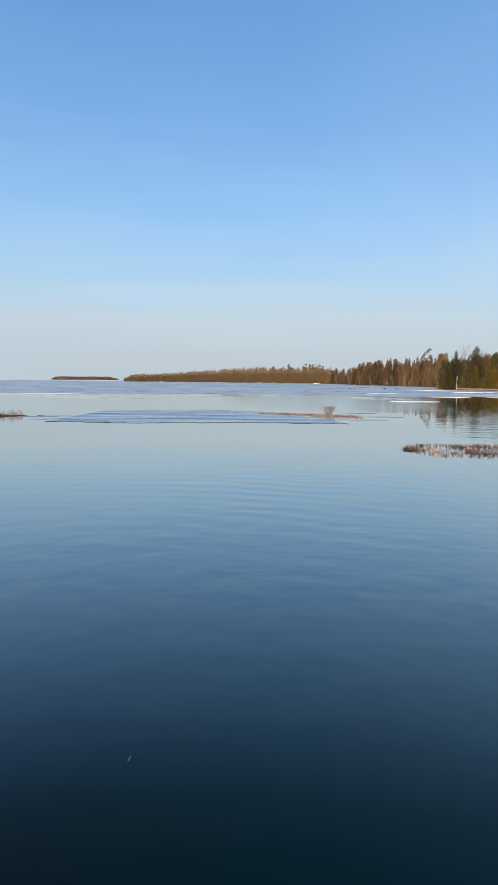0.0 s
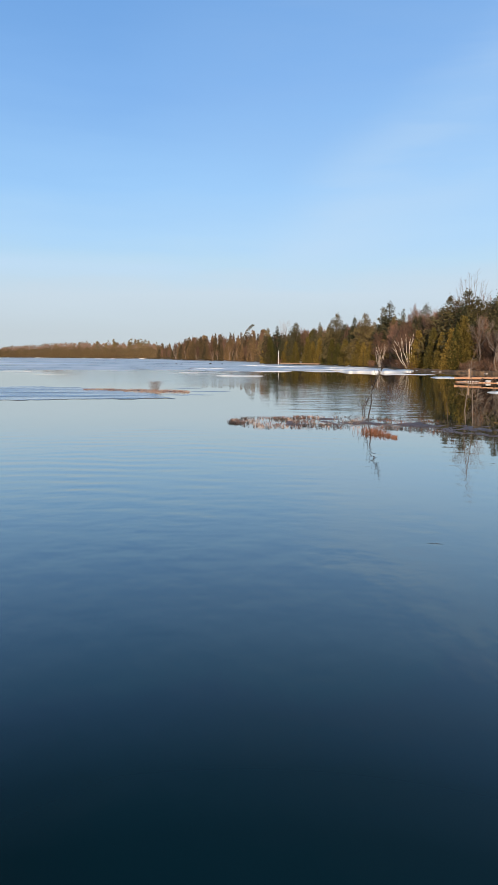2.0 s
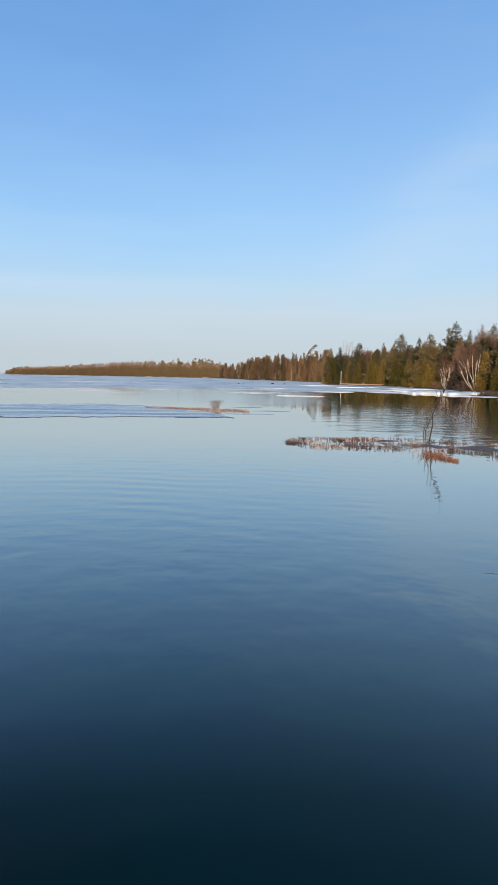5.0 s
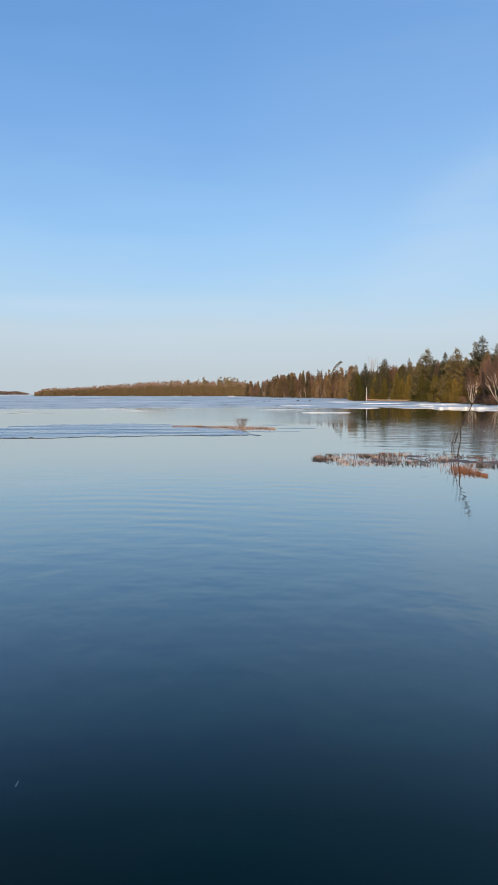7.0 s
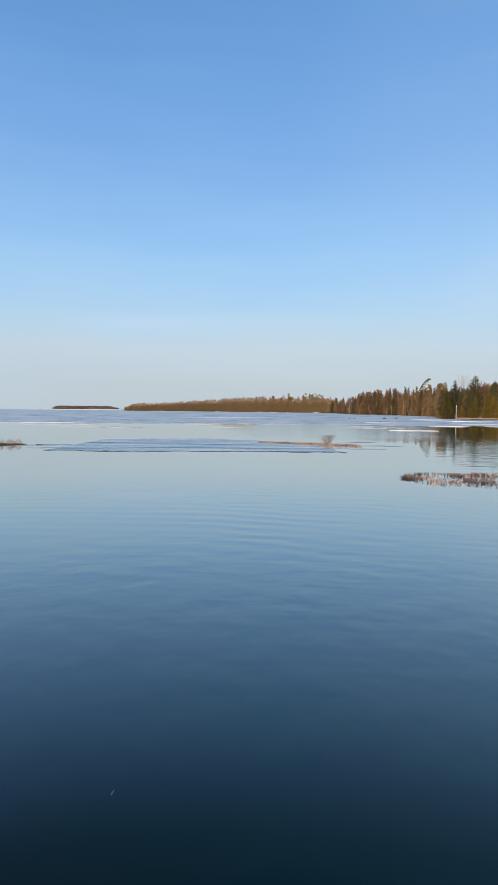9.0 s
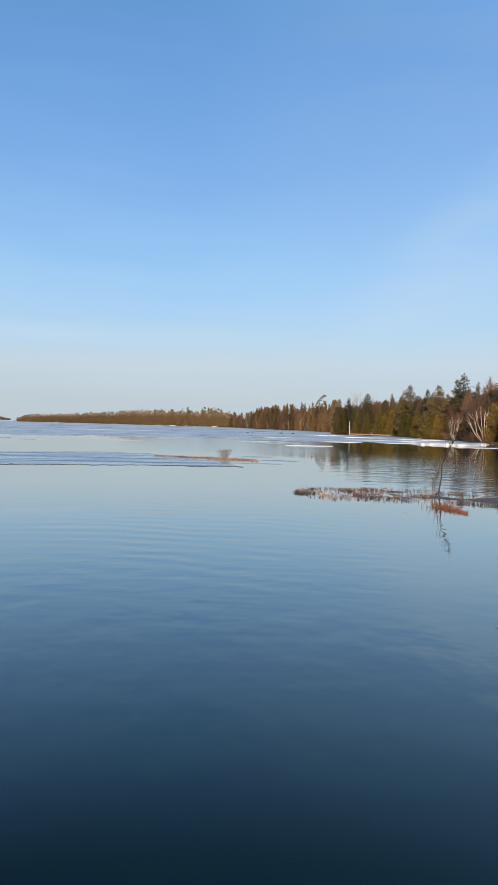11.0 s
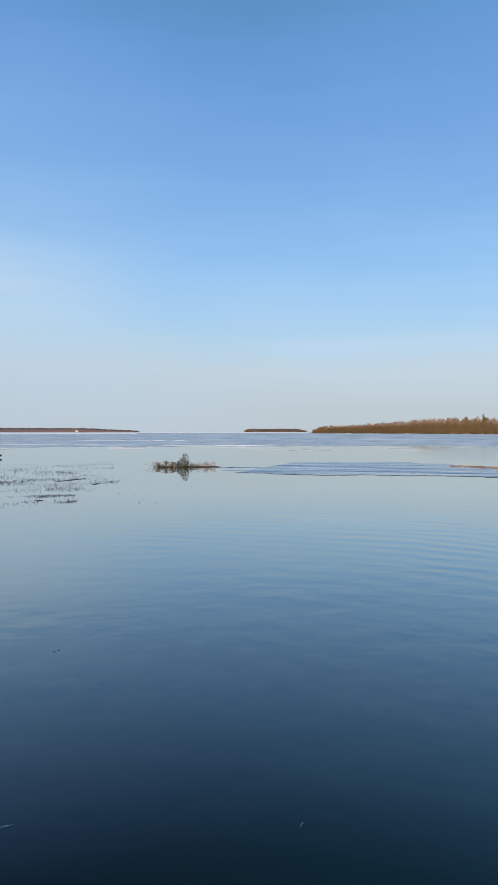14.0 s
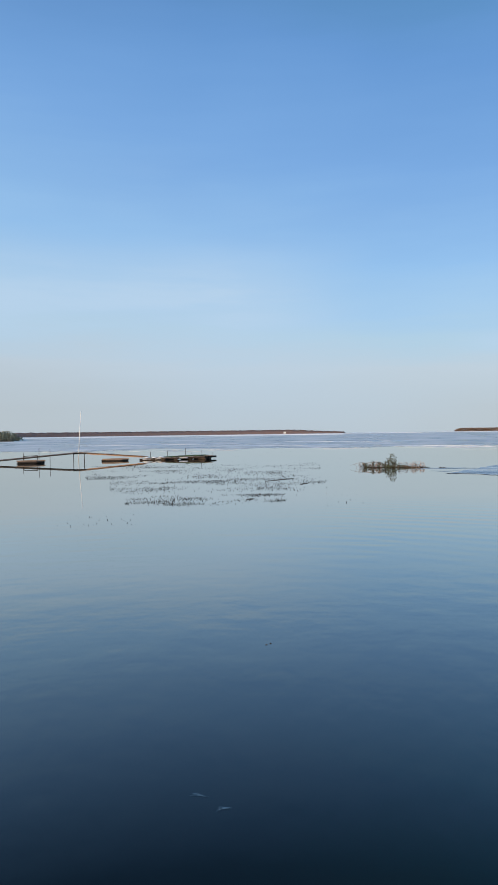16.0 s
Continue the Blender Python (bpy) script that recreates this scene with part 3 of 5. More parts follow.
def shore(az):
    """How far off the land begins in that direction, and how deep it is; None over open water."""
    if -70 <= az <= 10.3:
        return float(np.interp(az, [s[0] for s in SHORE], [s[1] for s in SHORE])), 260.0
    if 10.85 <= az <= 16.1:
        return 2900.0, 160.0
    if 25.0 <= az <= 51.9:
        return 2500.0 - 12 * (az - 25), 300.0
    if 51.9 < az <= 75:
        return 420.0, 160.0
    return None


def build_ground():
    """One sheet: the lake bed, the shores that rise out of it, the bank on which the viewer stands."""
    angles = sorted(set([round(-70 + 0.2 * i, 2) for i in range(726)] + [80 + 5 * i for i in range(43)]))
    offsets = (-30, -6, -2, 0, 2.5, 6, 14, 40, 110)
    rows = [0.4, 1.2, 2.2, 4, 12, 40]
    verts, faces = [], []
    count = len(rows) + len(offsets) + 3
    for az in angles:
        s = shore(az)
        d, deep = s if s else (3600.0, 0.0)
        wob = 5 * noise.noise((az * 0.9, d * 0.002, 0)) if s else 0
        ds = rows + [d + wob + o for o in offsets] + [d + 160 if not s else d + deep, d + 420, 4950]
        for i, r in enumerate(ds):
            p = polar(az, r)
            k = i - len(rows)
            if k < 0:
                z = 1.1 if p.y < -0.5 else (-1.4 if p.y > 1.2 else 1.1 - 2.5 * (p.y + 0.5) / 1.7)
            elif s and k < len(offsets) + 1:
                z = (-1.2, -0.5, -0.16, -0.02, 0.16, 0.35, 0.8, 1.4, 2.0, 1.5)[k]
                z += 0.22 * noise.noise((p.x * 0.14, p.y * 0.14, 2)) * (k > 1)
            else:
                z = -1.4
            if p.y < -0.5 and k >= 0 and not s:
                z = 1.1
            verts.append((p.x, p.y, z))
    n = len(angles)
    for j in range(n):
        for i in range(count - 1):
            a0, b0 = j * count + i, (j + 1) % n * count + i
            faces.append((b0, a0, a0 + 1, b0 + 1))
    ob = mesh_object("ground", verts, faces, GROUND, None, "brown grassy shore with patches of old snow", True, "structure")
    ob["category"] = "ground"


def ring_sheet(name, inner, outer, az0, az1, step, z, mat, edge_mat, label, category, rows=(0, 0.02, 0.1, 0.3, 1), thick=0.1, kind="structure"):
    """A flat sheet between two outlines given by functions of the direction, with a low wall along its near edge."""
    verts, faces, mats = [], [], []
    angles = np.arange(az0, az1 + step / 2, step)
    for az in angles:
        lo, hi = inner(az), outer(az)
        verts.append(polar(az, lo, z - thick))
        for s in rows:
            verts.append(polar(az, lo + (hi - lo) * s, z))
        verts.append(polar(az, hi, z - thick))
    c = len(rows) + 2
    for j in range(len(angles) - 1):
        for i in range(c - 1):
            a0, b0 = j * c + i, (j + 1) * c + i
            faces.append((b0, a0, a0 + 1, b0 + 1))
            mats.append(1 if i in (0, c - 2) else 0)
    ob = mesh_object(name, verts, faces, mat, None, label, False, kind)
    ob.data.materials.append(edge_mat)
    ob.data.polygons.foreach_set("material_index", mats)
    ob["category"] = category
    return ob


def wobble(az, seed, *waves):
    return sum(amp * noise.noise((az * freq, seed, 0.5)) for freq, amp in waves)


def build_water():
    rings = (0.0, 2, 5, 10, 20, 40, 80, 160, 320, 640, 1280, 2560, 4940)
    verts, faces, n = [(0, 0, 0)], [], 96
    for r in rings[1:]:
        verts += [polar(360 * i / n, r) for i in range(n)]
    for i in range(n):
        faces.append((0, 1 + i, 1 + (i + 1) % n))
        for k in range(len(rings) - 2):
            a0, b0 = 1 + k * n + i, 1 + k * n + (i + 1) % n
            faces.append((a0, a0 + n, b0 + n, b0))
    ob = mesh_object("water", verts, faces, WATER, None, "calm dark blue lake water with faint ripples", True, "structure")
    ob["category"] = "lake"


build_ground()
build_water()
ring_sheet("ice_sheet", lambda az: 126 + wobble(az, 1, (0.12, 12), (0.5, 6), (1.7, 3)) + max(0, -12 - az) * 1.5,
           lambda az: 4930, -29, 110, 0.08, 0.012, FAR_ICE, FAR_ICE, "blue-grey lake ice with white snowy streaks", "lake ice",
           (0, 0.001, 0.004, 0.01, 0.03, 0.1, 0.3, 1))


def thin_edge(az):
    return 43.4 + wobble(az, 5, (0.3, 1.0), (1.3, 0.5), (4, 0.12)) + 0.16 * max(0, az - 10) ** 1.3


def thin_back(az):
    far = float(np.interp(az, (-8.2, -6, -2, 0, 6, 12, 13, 15, 16.8), (44.2, 48.5, 56, 61, 62.5, 60, 56, 49, 46))) + wobble(az, 9, (0.6, 2.5), (2.2, 1.2))
    lo = thin_edge(az)
    return lo + max(0.05, far - lo) * min(1, (az + 8.25) / 1.6, (16.85 - az) / 0.8)


ring_sheet("thin_ice_sheet", thin_edge, thin_back, -8.2, 16.8, 0.06, 0.022, THIN_ICE, WET_EDGE, "thin wet blue ice with a dark broken edge", "lake ice", (0, 0.1, 0.5, 1), 0.03)
for a0, a1, d0, d1 in ((13.5, 18.2, 47.5, 48.6), (12.0, 17.0, 45.2, 46.0), (14.5, 19.0, 51.0, 52.4), (-11.5, -7.0, 47.0, 48.2), (-12.8, -9.5, 51.5, 53.0), (-10.5, -8.0, 57, 58.5)):
    ring_sheet("thin_ice_sheet", lambda az: d0 + (d1 - d0) * 0.5 * (1 - max(0, 1 - abs(2 * (az - a0) / (a1 - a0) - 1)) ** 0.5) + wobble(az, d0, (1.1, 0.4)),
               lambda az: d1 - (d1 - d0) * 0.45 * (1 - max(0, 1 - abs(2 * (az - a0) / (a1 - a0) - 1)) ** 0.5) + wobble(az, d0, (1.1, 0.4)),
               a0, a1, 0.06, 0.006, THIN_ICE, THIN_ICE, "long thin tongue of wet blue ice", "lake ice", (0, 0.5, 1), 0.02)


def ice_slab(az0, az1, d0, d1, top, label, seed=0.0):
    """A floe of old snow on ice: flat, with a ragged outline and a crisp low face."""
    verts, faces = [], []
    steps = max(20, int(abs(az1 - az0) * radians(1) * d0 / 0.5))
    for j in range(steps + 1):
        s = j / steps
        az = az0 + (az1 - az0) * s
        taper = min(1, 5 * s, 5 * (1 - s)) ** 0.8 * (1 + 0.35 * noise.noise((s * 7, seed, 9)))
        mid, half = (d0 + d1) / 2, (d1 - d0) / 2
        n1 = noise.noise((s * 4, seed, 0)) + 0.45 * noise.noise((s * 13, seed, 1)) + 0.05 * noise.noise((s * 43, seed, 2))
        n2 = noise.noise((s * 6, seed, 5)) + 0.5 * noise.noise((s * 19, seed, 6))
        lo, hi = mid - half * taper * (1 + 0.4 * n1), mid + half * taper * (1 + 0.45 * n2)
        hi = max(hi, lo + 0.1)
        t = top * (0.45 + 0.55 * taper) * (1 + 0.3 * noise.noise((s * 9, seed, 3)))
        for r, z in ((lo, -0.05), (lo + 0.03, t * 0.85), (lo + 0.12 * (hi - lo), t), (lo + 0.5 * (hi - lo), t * (1 + 0.25 * noise.noise((s * 23, seed, 7)))), (hi - 0.03, t * 0.7), (hi, -0.05)):
            verts.append(polar(az, r, z))
    for j in range(steps):
        for i in range(5):
            a0, b0 = j * 6 + i, (j + 1) * 6 + i
            faces.append((b0, a0, a0 + 1, b0 + 1))
    ob = mesh_object("ice_floe", verts, faces, SNOW, None, label, True)
    return tagged(ob, "", "ice floe", "floes along the shore")


NEAR_FLOES = (
    (-27.4, -21.9, 120, 136, 0.34, "thick snow-covered ice floe near the shore"),
    (-15.6, -11.6, 93.5, 95.2, 0.08, "low white ice floe at the edge of the ice"),
    (-29.7, -25.4, 108, 113, 0.05, "thin pale ice floe afloat off the wooden dock"),
    (-31.7, -29.3, 92, 98, 0.08, "small snowy floe beside the wooden dock"),
    (-36.5, -33.7, 55, 57, 0.08, "small white floe adrift on dark water"),
    (-23.8, -19.0, 124, 132, 0.06, "thin pale ice floe before the wooded shore"),
    (-21.5, -16.5, 146, 160, 0.1, "broad snowy ice floe before the wooded shore"),
    (-26.0, -20.0, 142, 156, 0.14, "broad snowy ice floe under the birches"),
    (-20.2, -15.8, 178, 200, 0.15, "broad snowy ice floe off the boardwalk"),
    (-24.6, -20.6, 163, 176, 0.2, "snowy ice banked against the wooded shore"),
)
FAR_FLOES = (
    (-18.0, -14.6, 122, 127, 0.08, "narrow white ice floe amid dark water"),
    (-12.8, -9.6, 150, 158, 0.12, "narrow white ice floe amid grey ice"),
    (-16.6, -13.4, 205, 222, 0.2, "snowy ice banked against the wooded point"),
    (11.5, 20.5, 121, 125, 0.05, "long thin streak of white ice"),
    (13.0, 23.5, 133, 138, 0.05, "long thin streak of snowy ice"),
    (24.0, 36.0, 150, 158, 0.06, "long thin streak of white ice across the bay"),
    (30.5, 47.0, 186, 198, 0.08, "long thin streak of snowy ice across the bay"),
    (19.0, 30.0, 205, 222, 0.08, "pale streak of snowy ice far out"),
    (-2.0, 6.5, 230, 250, 0.08, "pale streak of snowy ice far out on the lake"),
    (-28.0, -26.4, 128, 146, 0.25, "snow-covered ice banked against the shore"),
)
for q in NEAR_FLOES + FAR_FLOES:
    ice_slab(*q, seed=q[0])
# thin floes that fringe the lake ice
for i in range(26):
    a0, d0 = RNG.uniform(-14, 46), RNG.uniform(99, 126)
    ob = ice_slab(a0, a0 + RNG.uniform(1.2, 6.0), d0, d0 + RNG.uniform(0.8, 3.2), 0.02, "thin grey floe at the edge of the lake ice", i * 1.7)
    ob.data.materials[0] = FAR_ICE


# ---- woods on the near shore ----
def land_z(az, d):
    """Height of the land d metres off in that direction."""
    s = shore(az)
    return float(np.interp(d - s[0], (0, 2.5, 6, 14, 40, 110), (-0.02, 0.16, 0.35, 0.8, 1.4, 2.0))) - 0.1


def build_near_woods():
    kinds = {}

    def tree(kind, az, inland, height, turn=None, wide=None):
        d = shore(az)[0] + inland
        at = polar(az, d, land_z(az, d))
        turn = RNG.uniform(0, 360) if turn is None else turn
        k = kind + str(int(RNG.integers(0, 3)))
        if k in kinds:
            base, h0 = kinds[k]
            return plant_again(base, at, turn, height / h0, wide)
        if kind == "cedar":
            sh, h0, mats = cedar_shapes(9, 2.3, 2800, 0.46), 9, (BARK, CEDAR)
            label = "olive-green white cedar with foliage down to the shore"
        elif kind == "spruce":
            sh, h0, mats = spruce_shapes(14, 3.0, 28, 0.62, 0.33, 0.06, 0.08), 14, (BARK, SPRUCE)
            label = "tall dark green spruce rising above the cedars"
        else:
            sh, h0, mats = spruce_shapes(15, 3.3, 36, 0.66, 0.5, 0.08, 0.3), 15, (BARK, PINE)
            label = "ragged dark pine with layered boughs"
        if kind == "back":
            sh, h0, mats = spruce_shapes(14, 3.1, 14, 0.95, 0.55, 0.3, 0.08), 14, (BARK, SPRUCE)
            label = "dark spruce deep in the wood"
        word = "spruce" if kind == "back" else kind
        ob = plant(word + "_tree", sh, mats, label, word + " tree", "trees of the near shore", at, turn, height / h0)
        kinds[k] = (ob, h0)
        return ob

    def tall(az, inland, el):
        """Height that reaches that elevation, in degrees, as seen from the viewer."""
        d = shore(az)[0] + inland
        return 2.7 + d * math.tan(radians(el)) - land_z(az, d)

    # trees whose tops stand out
    point_tops = (
        (-16.01, 14, 2.35, "spruce", 0.8), (-16.79, 12, 2.5, "pine", 1.1), (-17.3, 10, 1.9, "pine", 1.2), (-18.35, 14, 2.81, "spruce", 1.25), (-18.0, 9, 1.8, "pine", 1.3),
        (-19.8, 18, 2.35, "spruce", 1.0), (-20.3, 12, 2.85, "pine", 0.7), (-21.14, 16, 2.8, "spruce", 0.8), (-21.67, 13, 3.55, "spruce", 1.3), (-22.3, 18, 2.7, "spruce", 1.1),
        (-23.13, 14, 3.24, "spruce", 0.9), (-24.03, 12, 3.58, "spruce", 1.3), (-24.7, 16, 2.85, "spruce", 1.0), (-25.38, 20, 4.04, "pine", 1.2), (-25.9, 22, 4.48, "pine", 1.35),
        (-26.3, 24, 3.3, "spruce", 1.1), (-27.03, 22, 3.87, "pine", 0.8),
    )
    bay_tops = (
        (-28.79, 16, 4.25, "pine", 1.4), (-28.4, 12, 3.3, "spruce", 1.2), (-29.2, 11, 3.2, "spruce", 1.3), (-30.63, 14, 4.86, "spruce", 1.35), (-30.1, 18, 4.0, "spruce", 1.2),
        (-31.2, 16, 4.5, "spruce", 1.2), (-32.06, 14, 5.3, "spruce", 1.5), (-31.6, 10, 4.2, "spruce", 1.2), (-32.75, 15, 4.6, "spruce", 1.3), (-33.37, 17, 4.4, "pine", 1.3),
        (-34.43, 14, 5.44, "pine", 1.4), (-33.9, 19, 4.5, "spruce", 1.3), (-35.0, 15, 5.2, "spruce", 1.4), (-35.8, 15, 5.0, "spruce", 1.3),
    )
    for az, inland, el, kind, wide in point_tops + bay_tops:
        tree(kind, az, inland, tall(az, inland, el), None, wide)
    # cedars along the water
    for az, inland, el in ((-15.75, 5, 1.0), (-16.17, 5, 1.58), (-17.6, 9, 1.25), (-18.3, 7, 1.2), (-19.29, 5, 1.58), (-19.75, 7, 1.2), (-20.31, 5, 1.5), (-20.8, 7, 1.2),
                           (-21.31, 4, 1.42), (-21.8, 7, 1.1), (-22.39, 4, 1.41), (-22.9, 6, 1.2), (-23.47, 5, 1.45), (-23.9, 4, 1.15), (-24.5, 6, 1.2),
                           (-28.27, 5, 2.06), (-28.8, 8, 1.7), (-29.44, 6, 2.28), (-30.1, 5, 1.9), (-30.83, 5, 2.19), (-30.45, 8, 2.0), (-31.3, 6, 2.5), (-31.72, 7, 3.2), (-36.0, 8, 2.6)):
        tree("cedar", az, inland, tall(az, inland, el), None, RNG.uniform(0.85, 1.1))
    # the wood behind
    for lo, hi, step in ((22, 32, 0.42), (34, 48, 0.45), (50, 66, 0.6)):
        az = -16.0
        while az > -36.6:
            el = np.interp(-az, (16, 20, 26, 32, 44), (1.75, 2.25, 2.75, 3.9, 4.3)) * RNG.uniform(0.7, 1.03)
            inland = RNG.uniform(lo, hi)
            tree(RNG.choice(("back", "back", "back", "cedar", "pine")) if lo < 30 else "back", az, inland, tall(az, inland, el), None, RNG.uniform(0.9, 1.2))
            az -= step * RNG.uniform(0.7, 1.3) * (1.5 if az < -35.5 else 1)
    # leafless trees among them
    for az, inland, el, h_stems in ((-25.2, 12, 2.2, 2), (-27.75, 26, 4.0, 2), (-29.0, 32, 3.4, 2), (-32.8, 9, 3.6, 1), (-31.35, 13, 4.95, 3),
                                    (-29.6, 13, 4.0, 3), (-33.6, 7, 2.0, 3), (-34.4, 7, 2.2, 2), (-26.2, 30, 3.2, 2), (-19.9, 34, 2.4, 2), (-18.9, 22, 2.25, 3), (-24.0, 36, 2.6, 2),
                                    (-35.8, 12, 3.4, 2), (-22.7, 40, 2.6, 2), (-27.2, 14, 3.1, 3), (-26.7, 12, 2.7, 3), (-28.3, 36, 3.2, 2), (-30.9, 40, 3.7, 2), (-33.0, 36, 3.9, 2)):
        h = tall(az, inland, el)
        d = shore(az)[0] + inland
        sh = thicket_shapes(h, h * 0.22, 2 * h_stems + 3, 1300, 1.5, 0.026, 0.3, 0.6)
        plant("bare_tree", sh, (BARK, TWIG), "leafless grey-brown tree with fine twigs", "bare tree", "bare trees of the near shore",
              polar(az, d, land_z(az, d)), 0, 1, ("trunk", "crown"))
    # a poplar whose upright fan of limbs overtops the wood
    az, inland = -32.3, 22
    d = shore(az)[0] + inland
    h = tall(az, inland, 7.0)
    limbs, twigs = Shape(), Shape()
    limbs.tube([(0, 0, -0.3), (0.1, 0, h * 0.25), (0, 0.1, h * 0.52)], [0.24, 0.2, 0.15], 7)
    for i in range(12):
        s = -1 + 2 * i / 11 + RNG.uniform(-0.08, 0.08)
        top = Vector((s * 3.2, RNG.uniform(-1, 1), h * (1 - 0.16 * abs(s) ** 1.5 - RNG.uniform(0, 0.09))))
        low = Vector((s * 0.3, 0, h * RNG.uniform(0.46, 0.6)))
        mid = low.lerp(top, 0.45) + Vector((s * 0.55, 0, -0.4))
        limbs.tube([low, mid, mid.lerp(top, 0.5) + Vector((s * 0.25, 0, 0.1)), top], [0.04, 0.03, 0.02, 0.009], 4)
        for _ in range(24):
            p = mid.lerp(top, RNG.random() * 0.95)
            w = Vector((s * 0.4 + RNG.normal() * 0.5, RNG.normal() * 0.4, 1)).normalized()
            l = RNG.uniform(0.5, 1.5)
            twigs.tube([p, p + w * l * 0.5 + Vector((RNG.normal() * 0.1, 0, 0)), p + w * l], [0.008, 0.006, 0.004], 3, False)
    plant("poplar_tree", (limbs, twigs), (GREY_BARK, MAUVE_TWIG), "leafless grey poplar with an upright fan of limbs", "poplar", "bare trees of the near shore", polar(az, d, land_z(az, d)), az)
    # pale leafless trees that stand clear: one above the point, three by the dock
    d, h = shore(-17.43)[0] + 26, tall(-17.43, 26, 3.5)
    plant("bare_tree", thicket_shapes(h, h * 0.19, 9, 520, 1.2, 0.02, 0.6, 0.6), (GREY_BARK, PALE_BARK), "pale leafless tree with a faint fine crown", "bare tree",
          "bare trees of the near shore", polar(-17.43, d, land_z(-17.43, d)))
    for az, inland, el, r, thick in ((-32.95, 3.5, 3.7, 1.2, 0.10), (-34.35, 3.0, 2.9, 2.2, 0.13), (-35.0, 4.0, 3.0, 2.0, 0.12)):
        d, h = shore(az)[0] + inland, tall(az, inland, el)
        plant("bare_tree", bare_shapes(h, r, 1 if r < 2 else 2, 4, thick, 4, (3, 5), 0.7, 0.014), (GREY_BARK, GREY_BARK), "pale grey leafless tree with spreading limbs", "bare tree",
              "bare trees of the near shore", polar(az, d, land_z(az, d)))
    # a haze of fine leafless crowns behind
    for i in range(55):
        az = -16.3 - 0.36 * i + RNG.uniform(-0.3, 0.3)
        inland = RNG.uniform(13, 45) if az > -31 else RNG.uniform(24, 45)
        h = tall(az, inland, np.interp(-az, (16, 20, 26, 32, 44), (2.0, 2.45, 3.1, 4.2, 4.4)) * RNG.uniform(0.88, 1.03))
        d = shore(az)[0] + inland
        plant("bare_tree", thicket_shapes(h, h * 0.2, 6, 1500, 1.3, 0.045, 0.3), (GREY_BARK, TWIG), "leafless reddish-brown tree deep in the wood", "bare tree",
              "bare trees of the near shore", polar(az, d, land_z(az, d)))
    # paler crowns that show over the treetops
    for az, inland, el in ((-18.25, 48, 2.4), (-18.7, 52, 2.5), (-19.15, 47, 2.5), (-19.6, 55, 2.45), (-20.4, 50, 2.6), (-23.5, 48, 3.0),
                           (-27.6, 40, 3.9), (-27.95, 34, 4.35), (-28.4, 44, 3.9), (-29.6, 40, 4.0), (-29.95, 36, 4.15), (-30.3, 44, 4.05), (-33.6, 40, 5.0)):
        d, h = shore(az)[0] + inland, tall(az, inland, el)
        plant("bare_tree", thicket_shapes(h, h * 0.17, 7, 1300, 1.3, 0.032, 0.45, 0.7), (GREY_BARK, MAUVE_TWIG), "leafless mauve-grey tree behind the evergreens", "bare tree",
              "bare trees of the near shore", polar(az, d, land_z(az, d)))
    # the white birch clump and its smaller neighbour
    leaning = ((-3.2, 5.0, 0.4), (-2.6, 6.1, -0.5), (-1.9, 6.7, 0.2), (-1.0, 7.6, -0.3), (-0.2, 6.6, 0.5), (0.7, 7.8, -0.4), (1.3, 8.4, -0.6))
    upright = ((-1.9, 5.9, 0.4), (-1.4, 6.9, -0.5), (-0.6, 8.0, 0.2), (0.3, 7.4, 0.5), (1.2, 8.0, -0.4), (1.8, 7.2, -0.6))
    for az, inland, size, stems in ((-27.62, 1.5, 1.0, leaning), (-25.27, 3.0, 0.72, upright)):
        d = shore(az)[0] + inland
        across, up, away = polar(az - 90, 1), Vector((0, 0, 1)), polar(az, 1)
        clump = thing("birch_clump", "leafless birch clump with white leaning stems", "birch", "birches at the water", "", polar(az, d, land_z(az, d)))
        for dx, h, dy in stems:
            stem, twigs = Shape(), Shape()
            top = (across * dx + up * h + away * dy) * size
            low = across * dx * 0.06 * size
            pts = [low - up * 0.2, low.lerp(top, 0.35) + across * (dx * 0.16 + RNG.normal() * 0.1) * size, low.lerp(top, 0.7) + across * (dx * 0.1 + RNG.normal() * 0.14) * size, top]
            stem.tube(pts, [0.08 * size, 0.062 * size, 0.048 * size, 0.025 * size], 6)
            for _ in range(14):
                p = pts[1].lerp(pts[3], RNG.uniform(0.3, 1.0))
                w = (across * dx * 0.2 + up * 1.2 + Vector((RNG.normal(size=3) * 0.6).tolist())).normalized()
                l = RNG.uniform(0.8, 1.9) * size
                twigs.tube([p, p + w * l * 0.6], [0.03 * size, 0.018 * size], 3, False)
                for _ in range(4):
                    v = (w + Vector((RNG.normal(size=3) * 0.5).tolist())).normalized()
                    q = p + w * l * RNG.uniform(0.3, 0.6)
                    twigs.tube([q, q + v * l * 0.5, q + v * l], [0.018, 0.015, 0.01], 3, False)
            for s in (0.45, 0.65):
                p = pts[1].lerp(pts[3], s)
                w = across * (dx * 0.25 + RNG.normal() * 0.5) + up * 1.6
                stem.tube([p, p + w * 0.5 * size, p + w * size], [0.05 * size, 0.04 * size, 0.02 * size], 4)
            st = stem.make("stem", BIRCH, clump)
            twigs.make("crown", TWIG, st, "fine reddish twigs")
